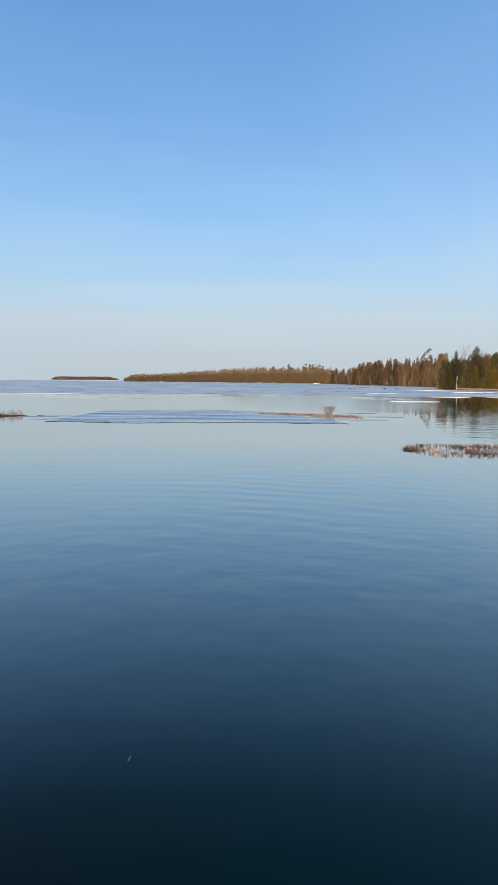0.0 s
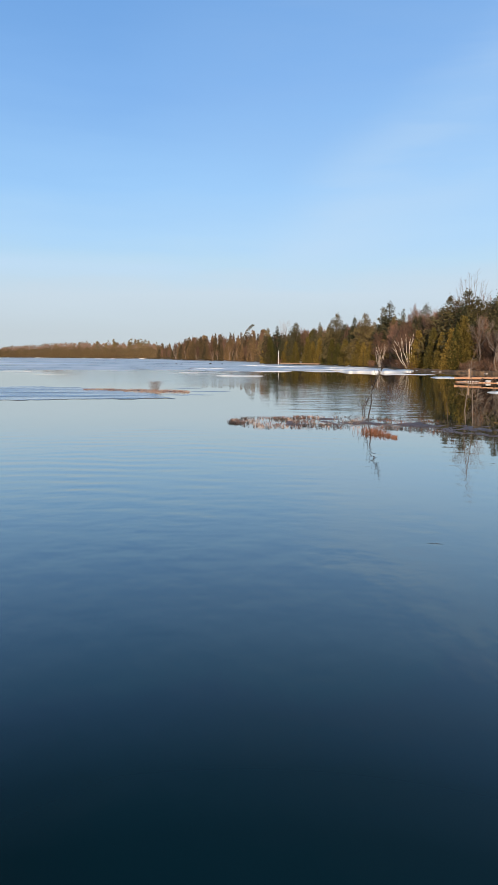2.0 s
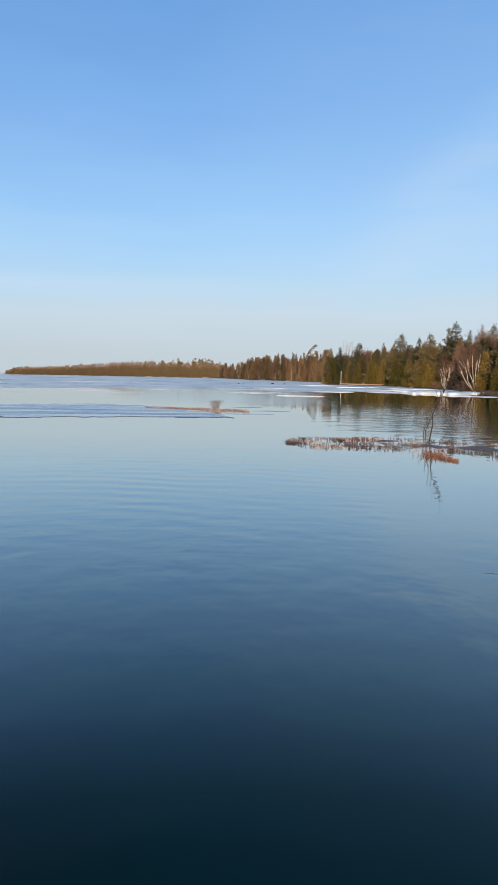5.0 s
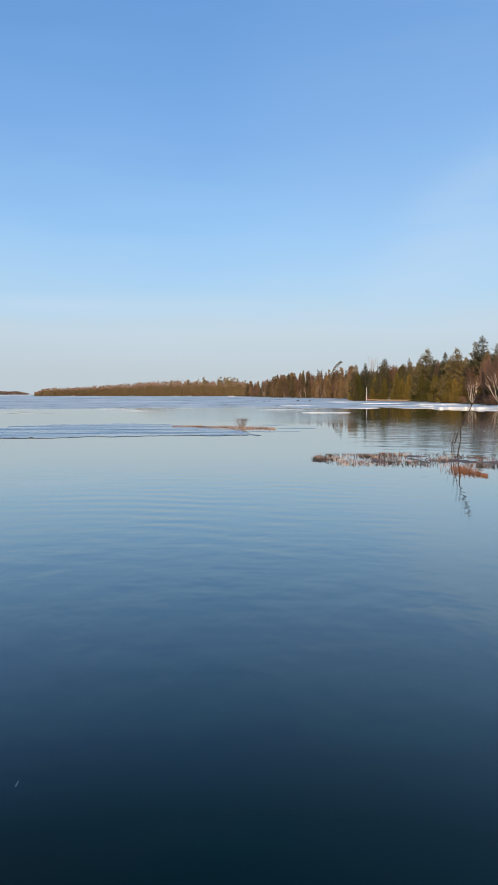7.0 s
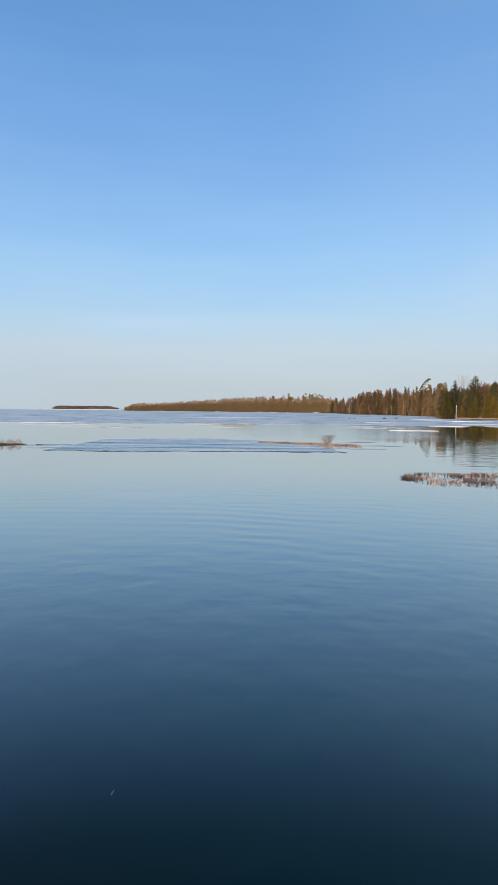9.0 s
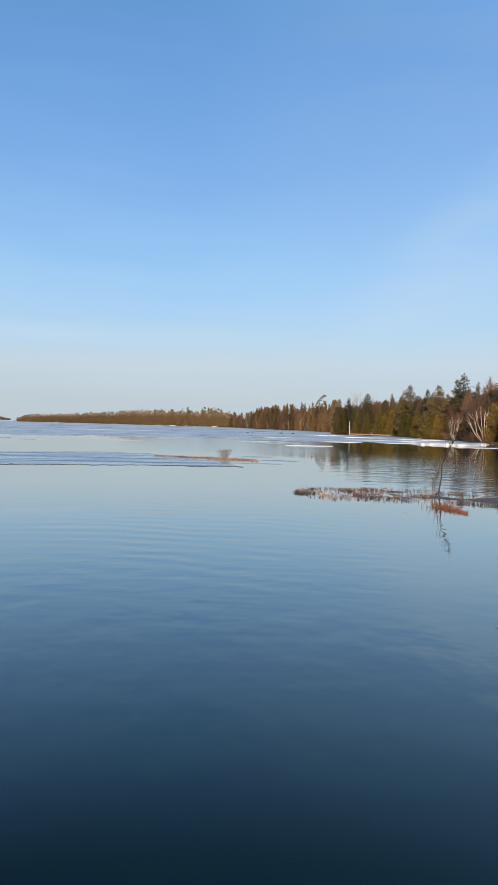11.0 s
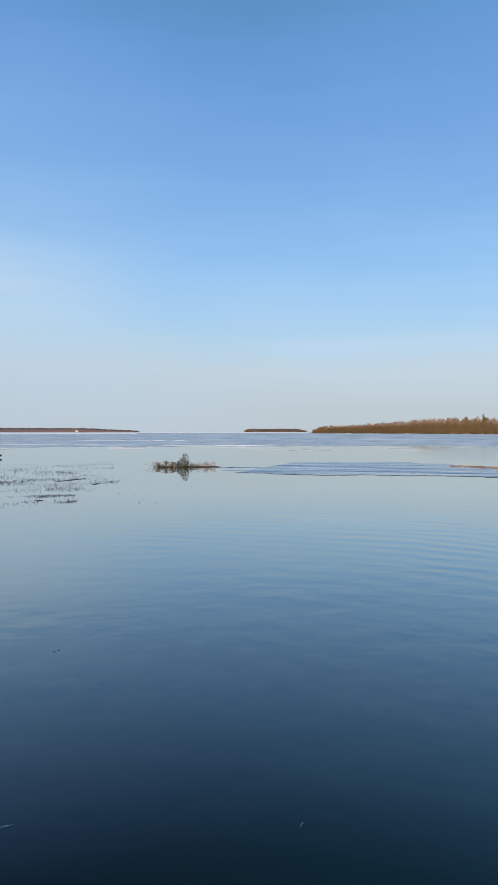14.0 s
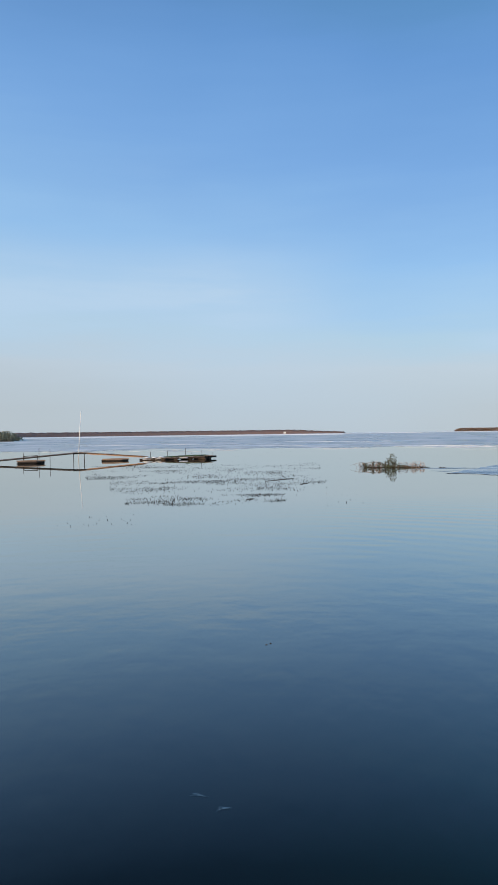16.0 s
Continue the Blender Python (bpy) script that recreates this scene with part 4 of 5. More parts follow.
    # brush at the water
    for az, inland, h in ((-27.4, 1, 2.0), (-27.0, 1, 1.8), (-27.8, 1, 1.7), (-26.3, 4, 2.4), (-26.8, 5, 2.0), (-25.6, 5, 2.2), (-24.6, 3, 1.8), (-32.5, 4, 2.2), (-33.0, 3, 2.0), (-33.6, 4, 2.6), (-34.1, 3, 2.0), (-34.7, 4, 2.8),
                          (-35.3, 4, 3.2), (-36.2, 4, 3.4), (-31.9, 3, 1.6), (-17.0, 6, 1.6), (-28.0, 8, 3.0)):
        d = shore(az)[0] + inland
        sh = thicket_shapes(h, h * 0.7, 12, 700, 0.75, 0.05, 0.08)
        plant("bare_shrub", sh, (GREY_BARK, TWIG), "leafless reddish-brown shrub at the waterline", "shrub", "brush at the water", polar(az, d, land_z(az, d)),
              0, 1, ("trunk", "crown"))


def build_mid_woods():
    """Conifers between the near point and the far shore; single trees, seen from 350 to 650 m."""
    bases = []
    for _ in range(4):
        bases.append(("cedar", cedar_shapes(9, 1.9, 620, 0.9), 9, MID_GREEN, "olive-brown cedar of the middle shore"))
    for _ in range(4):
        bases.append(("spruce", spruce_shapes(13, 1.9, 14, 0.95, 0.6, 0.05, 0.05), 13, MID_GREEN, "slender dark spruce of the middle shore"))
    for _ in range(2):
        bases.append(("bare", thicket_shapes(12, 2.6, 6, 700, 1.8, 0.07, 0.25), 12, TWIG, "leafless brown tree of the middle shore"))
    made = {}

    def put(i, az, inland, h, wide=1.0):
        kind, sh, h0, mat, label = bases[i]
        d = shore(az)[0] + inland
        at = polar(az, d, land_z(az, d))
        if i in made:
            return plant_again(made[i], at, RNG.uniform(0, 360), h / h0, wide)
        made[i] = plant(kind + "_tree", sh, (BARK, mat), label, kind + " tree", "trees of the middle shore", at, 0, h / h0)
        return made[i]

    az = -6.5
    while az > -16.0:
        d = shore(az)[0]
        el = np.interp(-az, (6.5, 8.2, 8.8, 9.6, 11, 13.3, 16), (0.9, 0.95, 1.25, 1.62, 1.62, 1.8, 2.0))
        for inland, f in ((4, 0.62), (9, 0.82), (18, 0.94), (28, 1.0)):
            h = 2.7 + (d + inland) * math.tan(radians(el * f * RNG.uniform(0.84, 1.1))) - 0.5
            i = int(RNG.choice((0, 1, 2, 3, 4, 5, 6, 7, 8, 9), p=(0.08, 0.08, 0.08, 0.08, 0.12, 0.12, 0.12, 0.12, 0.1, 0.1) if f < 0.9 else
                               (0.02, 0.02, 0.02, 0.02, 0.14, 0.14, 0.14, 0.14, 0.18, 0.18)))
            put(i, az + RNG.uniform(-0.1, 0.1), inland + RNG.uniform(-2, 3), max(3, h), RNG.uniform(0.75, 1.05))
        az -= 1.9 / d * 57.3 * RNG.uniform(0.8, 1.5)
    # slender pale trunks between them
    for i in range(11):
        az = -8.6 - 0.66 * i + RNG.uniform(-0.3, 0.3)
        d = shore(az)[0] + RNG.uniform(1.0, 3.0)
        h = d * math.tan(radians(1.25)) * RNG.uniform(0.75, 1.2)
        plant("birch_tree", thicket_shapes(h, h * 0.34, 3, 160, 1.4, 0.04, 0.45, 1.0), (PALE_BARK, TWIG), "slender leafless birch with a pale trunk", "birch", "trees of the middle shore",
              polar(az, d, land_z(az, d)))
    d = shore(-14.3)[0] + 16
    trunk, crown = Shape(), Shape()
    trunk.tube([(0, 0, -0.3), (0.4, 0, 8), (1.4, 0, 13), (2.9, 0, 16.3), (4.9, 0, 18.9)], [0.36, 0.3, 0.25, 0.2, 0.1], 6)
    for x, z, l in ((1.0, 12.2, 0.7), (1.5, 13.4, 0.9), (2.0, 14.6, 0.6), (2.5, 15.2, 1.0), (2.7, 16.2, 0.6), (3.3, 16.6, 1.2), (3.8, 17.5, 0.7), (4.3, 17.9, 1.1), (4.8, 18.7, 0.8), (5.3, 18.8, 1.2), (5.5, 19.3, 0.8)):
        end = Vector((x + l * 0.9, RNG.normal() * 0.4, z + 0.15))
        trunk.tube([(x - 0.2, 0, z - 0.2), end], [0.08, 0.04], 4, False)
        p = np.array(end) + RNG.normal(size=(26, 3)) * (0.34 * l, 0.3, 0.14)
        crown.sprays(p, RNG.normal(size=(26, 3)) * 0.5 + (0.9, 0, 0.35), RNG.uniform(0.35, 0.7, 26), 0.5)
    plant("leaning_pine", (trunk, crown), (BARK, PINE), "windswept pine that leans out above the wood", "pine tree", "trees of the middle shore",
          polar(-13.75, d, land_z(-13.75, d)), -14, 1)


def build_far_woods():
    """The wooded far shore, the low islands and the land across the bay: past counting."""
    green, brown, trunks = Shape(), Shape(), Shape()
    az = 10.25
    while az > -6.9:
        d = shore(az)[0]
        el = np.interp(-az, (-10.3, -9.6, -8.9, -6.6, -4, -2, 1.4, 6, 7), (0.10, 0.36, 0.40, 0.50, 0.68, 0.85, 1.0, 0.98, 0.9))
        full = (d * math.tan(radians(el)) + 2.0) * 1.13
        for inland, f, which in ((3, 0.55, 0), (6, 0.70, 0), (12, 0.90, 1), (20, 1.0, 1), (26, 0.95, 0)):
            h = full * f * (RNG.uniform(0.76, 1.1) + 0.16 * noise.noise((az * 3.0, inland, 0)))
            dd = d + inland + RNG.uniform(-2, 2)
            at = np.array(polar(az + RNG.uniform(-0.08, 0.08), dd, land_z(az, d + inland)))
            n = 60
            if which == 0:
                t = RNG.random(n) ** 1.1
                q, w = RNG.random(n) * 6.283, 1.5 * (1 - t) ** 0.7
                p = at + np.stack([w * np.cos(q), w * np.sin(q), t * h * 0.95], 1)
                green.sprays(p, np.stack([np.cos(q), np.sin(q), 1.0 + 0 * q], 1), RNG.uniform(1.0, 2.0, n), 0.55)
            else:
                t = 0.1 + 0.9 * RNG.random(n) ** 0.8
                q = RNG.random(n) * 6.283
                w = 1.4 * np.sin(np.clip(t, 0, 0.97) * 3.1416) ** 0.6
                p = at + np.stack([w * np.cos(q), w * np.sin(q), t * h * 0.9], 1)
                brown.sprays(p, np.stack([0.4 * np.cos(q), 0.4 * np.sin(q), 1.0 + 0 * q], 1), RNG.uniform(0.8, 1.7, n), 0.45)
                trunks.tube([at, at + (0, 0, h * 0.7)], [0.16, 0.06], 3, False)
        az -= 1.05 / d * 57.3 * RNG.uniform(0.5, 1.6)
    # patches of snow along its foot
    sn = Shape()
    for i in range(170):
        az = 10.0 - 0.1 * i
        v = noise.noise((az * 1.7, 3, 0)) + 0.5 * noise.noise((az * 6, 3, 1))
        if v > 0.12:
            d = shore(az)[0] - 7
            sn.box(polar(az, d, 0.1), (d * radians(0.1) * min(1, 3 * v), 4, 0.5 + 0.5 * v), az)
    tagged(sn.make("shore_snow", SNOW, None, "broken white strip of snow along the far wooded shore", kind="stuff"), "", "snow")
    dark = Shape()
    # darker conifers that overtop the far shore
    for az, el, r in ((-2.0, 1.12, 2.6), (-2.7, 1.1, 2.4), (-3.3, 1.36, 2.2), (-3.42, 1.2, 2.4), (-4.55, 1.3, 2.6), (-4.75, 1.36, 3.0), (-5.05, 1.32, 3.0), (-5.3, 1.28, 2.8), (-5.55, 1.38, 2.6), (-5.85, 1.3, 3.0), (-6.15, 1.2, 2.6), (-0.6, 1.1, 2.2), (1.2, 0.98, 2.4)):
        d = shore(az)[0] + 12
        h = d * math.tan(radians(el)) + 1.8
        _, crown = pine_shapes(h, r * 1.7, 26, 9, 1.5)
        dark.add(crown, pose(*polar(az, d, 0.8)))
        trunks.tube([polar(az, d, 0), polar(az, d, h * 0.95)], [0.3, 0.1], 4, False)
    tagged(dark.make("far_pines", SPRUCE, None, "dark round-topped pines that overtop the far wooded shore", kind="stuff"), "", "far woods")
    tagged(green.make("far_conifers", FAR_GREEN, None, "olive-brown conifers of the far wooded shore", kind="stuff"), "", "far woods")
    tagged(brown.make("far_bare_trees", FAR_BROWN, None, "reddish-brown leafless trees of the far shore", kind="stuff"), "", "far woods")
    tagged(trunks.make("far_trunks", GREY_BARK, None, "thin grey trunks in the far woods", kind="stuff"), "", "far woods")
    # island, land across the bay, bushy point
    for name, a0, a1, top, size, label in (("island_woods", 10.9, 16.05, 0.22, 2.6, "low wooded island on the horizon"),
                                           ("distant_woods", 25.0, 51.85, 0.29, 2.4, "long brown wooded shore across the bay"),
                                           ("point_bushes", 51.95, 62, 0.40, 1.3, "grey-green bushes on a low point")):
        sh = Shape()
        az = a0
        while az < a1:
            d = shore(az)[0]
            ends = min(1, (az - a0) / 1.2 + 0.35, ((a1 - az) / 0.6 + 0.4) if name == "island_woods" else 1)
            if name == "distant_woods":
                ends = min(1, 0.3 + (az - a0) / 6)
            h = (d * math.tan(radians(top)) + 2.5) * ends
            n = 30 if name == "distant_woods" else 64
            t = RNG.random(n) ** 0.9
            p = np.array(polar(az, d + 8, 0.2)) + np.stack([RNG.normal(size=n) * size, (6 + RNG.normal(size=n) * 5) * min(1, size / 4), t * h * RNG.uniform(0.85, 1.0)], 1)
            sh.sprays(p, RNG.normal(size=(n, 3)) * 0.5 + (0, 0, 0.9), size * RNG.uniform(0.7, 1.3, n), 0.7)
            az += 0.9 * size / d * 57.3
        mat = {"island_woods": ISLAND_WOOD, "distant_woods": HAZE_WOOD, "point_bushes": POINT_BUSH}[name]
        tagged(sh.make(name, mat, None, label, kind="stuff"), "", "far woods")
    # the body of the wood across the bay, and the snowy ice foot below it
    def bank(name, mat, label, category, inner, depth, top, seed, uneven, a0=25.0, a1=51.9, nearer=0.0):
        verts, faces, angles = [], [], np.arange(a0, a1, 0.04)
        for az in angles:
            d = 2500.0 - 12 * (az - 25) + inner - nearer * (az - a0)
            h = top(az) * (1 + uneven * (0.14 * noise.noise((az * 2.2, seed, 0)) + 0.10 * noise.noise((az * 9, seed, 1))))
            for r, z in ((0, -0.1), (0.08 * depth, 0.6 * h), (0.3 * depth, 0.9 * h), (0.6 * depth, h), (depth, 0.1 * h)):
                verts.append(polar(az, d + r + uneven * noise.noise((az * 5, seed, z * 0.1)), z))
        for j in range(len(angles) - 1):
            for i in range(4):
                v0, w0 = j * 5 + i, j * 5 + 5 + i
                faces.append((w0, v0, v0 + 1, w0 + 1))
        tagged(mesh_object(name, verts, faces, mat, None, label, False, "stuff"), "", category)

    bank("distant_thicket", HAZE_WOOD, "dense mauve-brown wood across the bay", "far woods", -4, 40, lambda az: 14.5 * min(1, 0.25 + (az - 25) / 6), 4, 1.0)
    bank("snow_ridge", LIT_SNOW, "white ridge of snow on the ice across the bay", "snow", -1500, 26, lambda az: 1.7, 8, 0.3, nearer=-12.0)
    bank("snow_ridge", LIT_SNOW, "white ridge of snow on the ice far out on the lake", "snow", -900, 26, lambda az: 1.5, 12, 0.3, 10.6, 24.96, -12.0)


def build_earth_bank():
    """A low cut bank of brown earth along the water beside the dock, with a few pale stones at its foot."""
    verts, faces, angles = [], [], np.arange(-40.0, -27.4, 0.06)
    for az in angles:
        d = shore(az)[0] + 0.8 * noise.noise((az * 1.3, 4, 0)) + 0.3 * noise.noise((az * 6, 4, 1))
        h = (0.42 + 0.12 * noise.noise((az * 2, 6, 0)) + 0.06 * noise.noise((az * 11, 6, 1))) * min(1, (-27.4 - az) / 0.6, (az + 40.0) / 0.6 + 0.1)
        for r, z in ((-1.0, -0.15), (-0.75, 0.5 * h), (-0.45, h), (1.5, h * 1.05), (5.0, 0.1)):
            verts.append(polar(az, d + r, z))
    for j in range(len(angles) - 1):
        for i in range(4):
            faces.append((j * 5 + 5 + i, j * 5 + i, j * 5 + i + 1, j * 5 + 6 + i))
    tagged(mesh_object("earth_bank", verts, faces, EARTH, None, "low cut bank of brown earth at the water", False, "structure"), "", "bank")
    for az, size in ((-28.9, 0.26), (-30.05, 0.3), (-33.6, 0.24)):
        ob = lump(size, az, 0.6).make("stone", STONE, None, "pale rounded stone at the foot of the bank", True)
        ob.matrix_world = pose(*polar(az, shore(az)[0] - 1.1, 0.02), 0, 0, az * 7)
        tagged(ob, "", "stone", "stones along the bank")


build_near_woods()
build_earth_bank()
build_mid_woods()
build_far_woods()


# ---- reeds, mats and bushes in the shallows ----
def reed_bed(name, mats, label, spots, count, height, width, lean=0.35, z=0.0):
    """Dry stalks: thin three-sided spikes, each bent its own way. spots gives the place of one stalk."""
    sh = Shape()
    for _ in range(count):
        p, big = spots()
        h = height * RNG.uniform(0.35, 1.0) * big
        q, l = RNG.uniform(0, 6.283), lean * RNG.random() ** 1.5
        way = Vector((math.cos(q) * l, math.sin(q) * l, 1))
        kink = Vector((math.cos(q + 1) * l, math.sin(q + 1) * l, 0.7 if RNG.random() < 0.8 else -0.3))
        mid = p + way * h * 0.6
        w = width * RNG.uniform(0.7, 1.3)
        sh.tube([p - Vector((0, 0, 0.05)), mid, mid + kink * h * 0.4], [w, w * 0.8, w * 0.35], 3, False)
    return tagged(sh.make(name, mats, None, label, kind="stuff"), "", "reeds")


def mat_patch(name, label, inner, outer, az0, az1, mat, height, cut, scale, steps=(0.1, 16), seed=0):
    """A drowned mat of roots and mud: uneven ground that breaks the surface here and there."""
    verts, faces = [], []
    angles, rows = np.arange(az0, az1, steps[0]), steps[1]
    for az in angles:
        for i in range(rows + 1):
            s = i / rows
            d = inner(az) + (outer(az) - inner(az)) * s
            p = polar(az, d)
            ends = min(1, 4 * s, 4 * (1 - s), (az - az0) / 0.6, (az1 - az) / 0.6)
            v = 0.6 * noise.noise((p.x * scale, p.y * scale, seed)) + 0.4 * noise.noise((p.x * scale * 3.3, p.y * scale * 3.3, seed + 5))
            verts.append((p.x, p.y, height * (v + cut) * max(0, ends) - 0.06 * (1 - max(0, ends))))
    for j in range(len(angles) - 1):
        for i in range(rows):
            a0, b0 = j * (rows + 1) + i, (j + 1) * (rows + 1) + i
            faces.append((b0, a0, a0 + 1, b0 + 1))
    return tagged(mesh_object(name, verts, faces, mat, None, label, True), "", "reed mat")


def scatter(az0, az1, inner, outer, clump, seed, power=1.0):
    """Stalk places in clumps between two outlines."""
    def spot():
        while True:
            az = RNG.uniform(az0, az1)
            lo, hi = inner(az), outer(az)
            d = lo + (hi - lo) * RNG.random()
            p = polar(az, d)
            v = noise.noise((p.x * clump, p.y * clump * 0.8, seed)) * 0.5 + 0.5
            if RNG.random() < max(0, (v - 0.3) / 0.45) ** power:
                return p, 0.6 + 0.6 * v
    return spot


def mat_near(az):
    return float(np.interp(-az, (12.4, 13.5, 15, 22, 24, 27, 30, 35, 40), (27.6, 26.4, 25.4, 25.6, 26.0, 25.7, 24.6, 22.7, 21.5)))


def mat_far(az):
    return float(np.interp(-az, (12.4, 13.5, 15, 20, 27, 30, 35, 40), (28.4, 29.6, 30.2, 30.8, 31.2, 30.2, 29.4, 29.0)))


def build_right_shallows():
    mat_patch("reed_mat", "dark wet mat of drowned reeds and mud", mat_near, mat_far, -40, -17.0, MUD, 0.085, 0.022, 0.8, (0.05, 30), 3)
    reed_bed("reeds", PINK_REED, "faded rust-brown broken reeds standing in shallow water", scatter(-20, -12.4, lambda a: mat_near(a) + 0.3, mat_far, 1.3, 1, 3.2), 420, 0.115, 0.009, 1.8)
    reed_bed("pale_reeds", PALE_REED, "bleached broken reeds on the drowned mat", scatter(-24, -13.0, mat_near, mat_far, 1.2, 4, 3.0), 560, 0.10, 0.009, 2.0)
    reed_bed("dark_reeds", STUBBLE, "dark broken stalks among the dry reeds", scatter(-20, -12.6, mat_near, mat_far, 1.1, 2, 3.0), 520, 0.10, 0.011, 2.8)
    reed_bed("mat_stalks", STUBBLE, "dark broken stalks along the edge of the mat", scatter(-38, -17, mat_near, lambda a: mat_near(a) + 1.6, 0.9, 9, 2.0), 560, 0.12, 0.009, 1.8)
    reed_bed("mat_litter", STUBBLE, "fallen dark stalks lying on the mat", scatter(-38, -18, mat_near, mat_far, 0.9, 12, 1.5), 600, 0.15, 0.009, 4.0)
    reed_bed("brown_litter", REED, "fallen rust-brown stalks lying on the mat", scatter(-30, -18, mat_near, mat_far, 0.9, 17, 2.2), 260, 0.11, 0.009, 2.2)
    # the rusty tussock in front of the sapling
    c0, c1 = polar(-24.35, 24.7), polar(-26.6, 23.0)

    def tussock():
        s = RNG.random() ** 1.3
        return c0.lerp(c1, s) + Vector((*(RNG.normal(size=2) * (0.16 * (1 - s) + 0.05)), 0)), 1.15 - 0.75 * s
    reed_bed("grass_tussock", REED, "rust-red tussock of dead grass in the water", tussock, 300, 0.24, 0.008, 1.5)
    # the leafless sapling
    limbs, twigs = Shape(), Shape()
    base = polar(-24.25, 29.6)
    side = polar(-114, 1)
    for line in (((0.0, -0.2), (0.16, 0.75), (0.14, 1.2), (0.36, 1.7), (0.66, 2.35)), ((-0.08, -0.2), (-0.12, 0.5), (0.0, 0.85), (0.1, 1.3)), ((-0.16, -0.2), (-0.2, 0.35), (-0.16, 0.6))):
        pts = [base + side * x + Vector((0, 0, z)) for x, z in line]
        r = np.linspace(0.03 if line[0][0] == 0 else 0.019, 0.012, len(pts)).tolist()
        limbs.tube(pts, r, 5)
        for _ in range(18 if line[0][0] == 0 else 5):
            root = pts[-2].lerp(pts[-1], RNG.uniform(-0.6, 1))
            way = Vector((*(RNG.normal(size=2) * 0.6), 1.0)).normalized()
            twigs.tube([root, root + way * RNG.uniform(0.15, 0.35), root + way * 0.5 + side * 0.12], [0.01, 0.008, 0.004], 3, False)
    sap = thing("sapling", "leafless grey sapling standing in the reed mat", "sapling", at=base)
    for sh, key, mat in ((limbs, "stem", STUBBLE), (twigs, "twigs", STUBBLE)):
        sh.v = [Vector(v) - base for v in sh.v]
        sh.make(key, mat, sap)
    # a taller forked sapling farther along the mat, with fine spreading twigs
    limbs, twigs, side = Shape(), Shape(), polar(-122, 1)
    for line in (((-0.05, -0.2), (-0.1, 0.5), (-0.02, 1.1), (0.12, 1.8), (0.18, 2.5), (0.36, 3.0)), ((0.22, -0.2), (0.2, 0.6), (0.2, 1.3), (0.16, 1.9), (0.1, 2.4))):
        pts = [side * x + Vector((0, 0.06 * i, z)) for i, (x, z) in enumerate(line)]
        limbs.tube(pts, np.linspace(0.024, 0.008, len(pts)).tolist(), 5)
        for _ in range(20):
            i = int(RNG.integers(1, len(pts) - 1))
            root = pts[i].lerp(pts[i + 1], RNG.random())
            way = (side * RNG.choice((-1.0, 1.0)) * RNG.uniform(0.5, 1.2) + Vector((RNG.normal() * 0.3, RNG.normal() * 0.4, RNG.uniform(0.25, 1.0)))).normalized()
            l = RNG.uniform(0.35, 0.95) * (1.15 - root.z / 4)
            tip = root + way * l
            twigs.tube([root, root + way * l * 0.5 - Vector((0, 0, 0.04)), tip], [0.006, 0.005, 0.003], 3, False)
            for _ in range(3):
                q = root.lerp(tip, RNG.uniform(0.4, 0.9))
                twigs.tube([q, q + (way + Vector((RNG.normal(size=3) * 0.6).tolist())).normalized() * l * 0.45], [0.004, 0.002], 3, False)
    sap = thing("sapling", "tall forked leafless sapling with fine spreading twigs in the mat", "sapling", at=polar(-32.25, 29.3))
    limbs.make("stem", GREY_BARK, sap)
    twigs.make("twigs", GREY_BARK, sap)
    # single stalks and a leaning stick
    for az, d, lean, h, r, mat in ((-30.75, 29.6, -0.1, 0.8, 0.016, GREY_BARK), (-34.4, 28.6, -0.85, 0.85, 0.012, GREY_BARK), (-34.9, 23.6, 0.3, 0.35, 0.014, DARK_WOOD)):
        sh, across = Shape(), polar(az - 90, 1)
        sh.tube([Vector((0, 0, -0.1)), across * lean * 0.5 + Vector((0, 0, h * 0.55)), across * lean + Vector((0, 0, h))], [r, r * 0.8, r * 0.4], 5)
        st = sh.make("dead_stalk", mat, None, "single dead stalk that sticks up out of the mat", True)
        st.matrix_world = pose(*polar(az, d))
        tagged(st, "", "stalk", "stalks in the mat")


def build_middle_shallows():
    inner = lambda az: float(np.interp(-az, (0.5, 3, 6, 9.2), (55.2, 54.2, 50.6, 50.2)))
    outer = lambda az: float(np.interp(-az, (0.5, 3, 6, 9.2), (55.8, 55.8, 55.6, 52.8)))
    mat_patch("grass_bank", "low bank of rust-red dead grass in the ice", inner, outer, -9.2, -0.8, MUD, 0.07, 0.02, 0.6, (0.06, 10), 21)
    reed_bed("red_grass", PINK_REED, "faded rust-brown dead grass on the low bank", scatter(-9.2, -0.8, inner, outer, 0.8, 14, 0.9), 520, 0.16, 0.013, 1.6)
    reed_bed("pale_grass", PALE_REED, "bleached dead grass on the low bank", scatter(-9.4, -0.8, inner, outer, 0.7, 19, 1.0), 1000, 0.15, 0.013, 1.8)
    limbs = thicket_shapes(0.72, 0.95, 40, 330, 0.3, 0.04, 0.02, 0.45)
    plant("bare_bush", limbs, (GREY_BARK, TWIG), "small leafless bush on the grassy bank", "bush", "", polar(-6.55, 55.6, 0.0), 0, 1, ("trunk", "crown"))


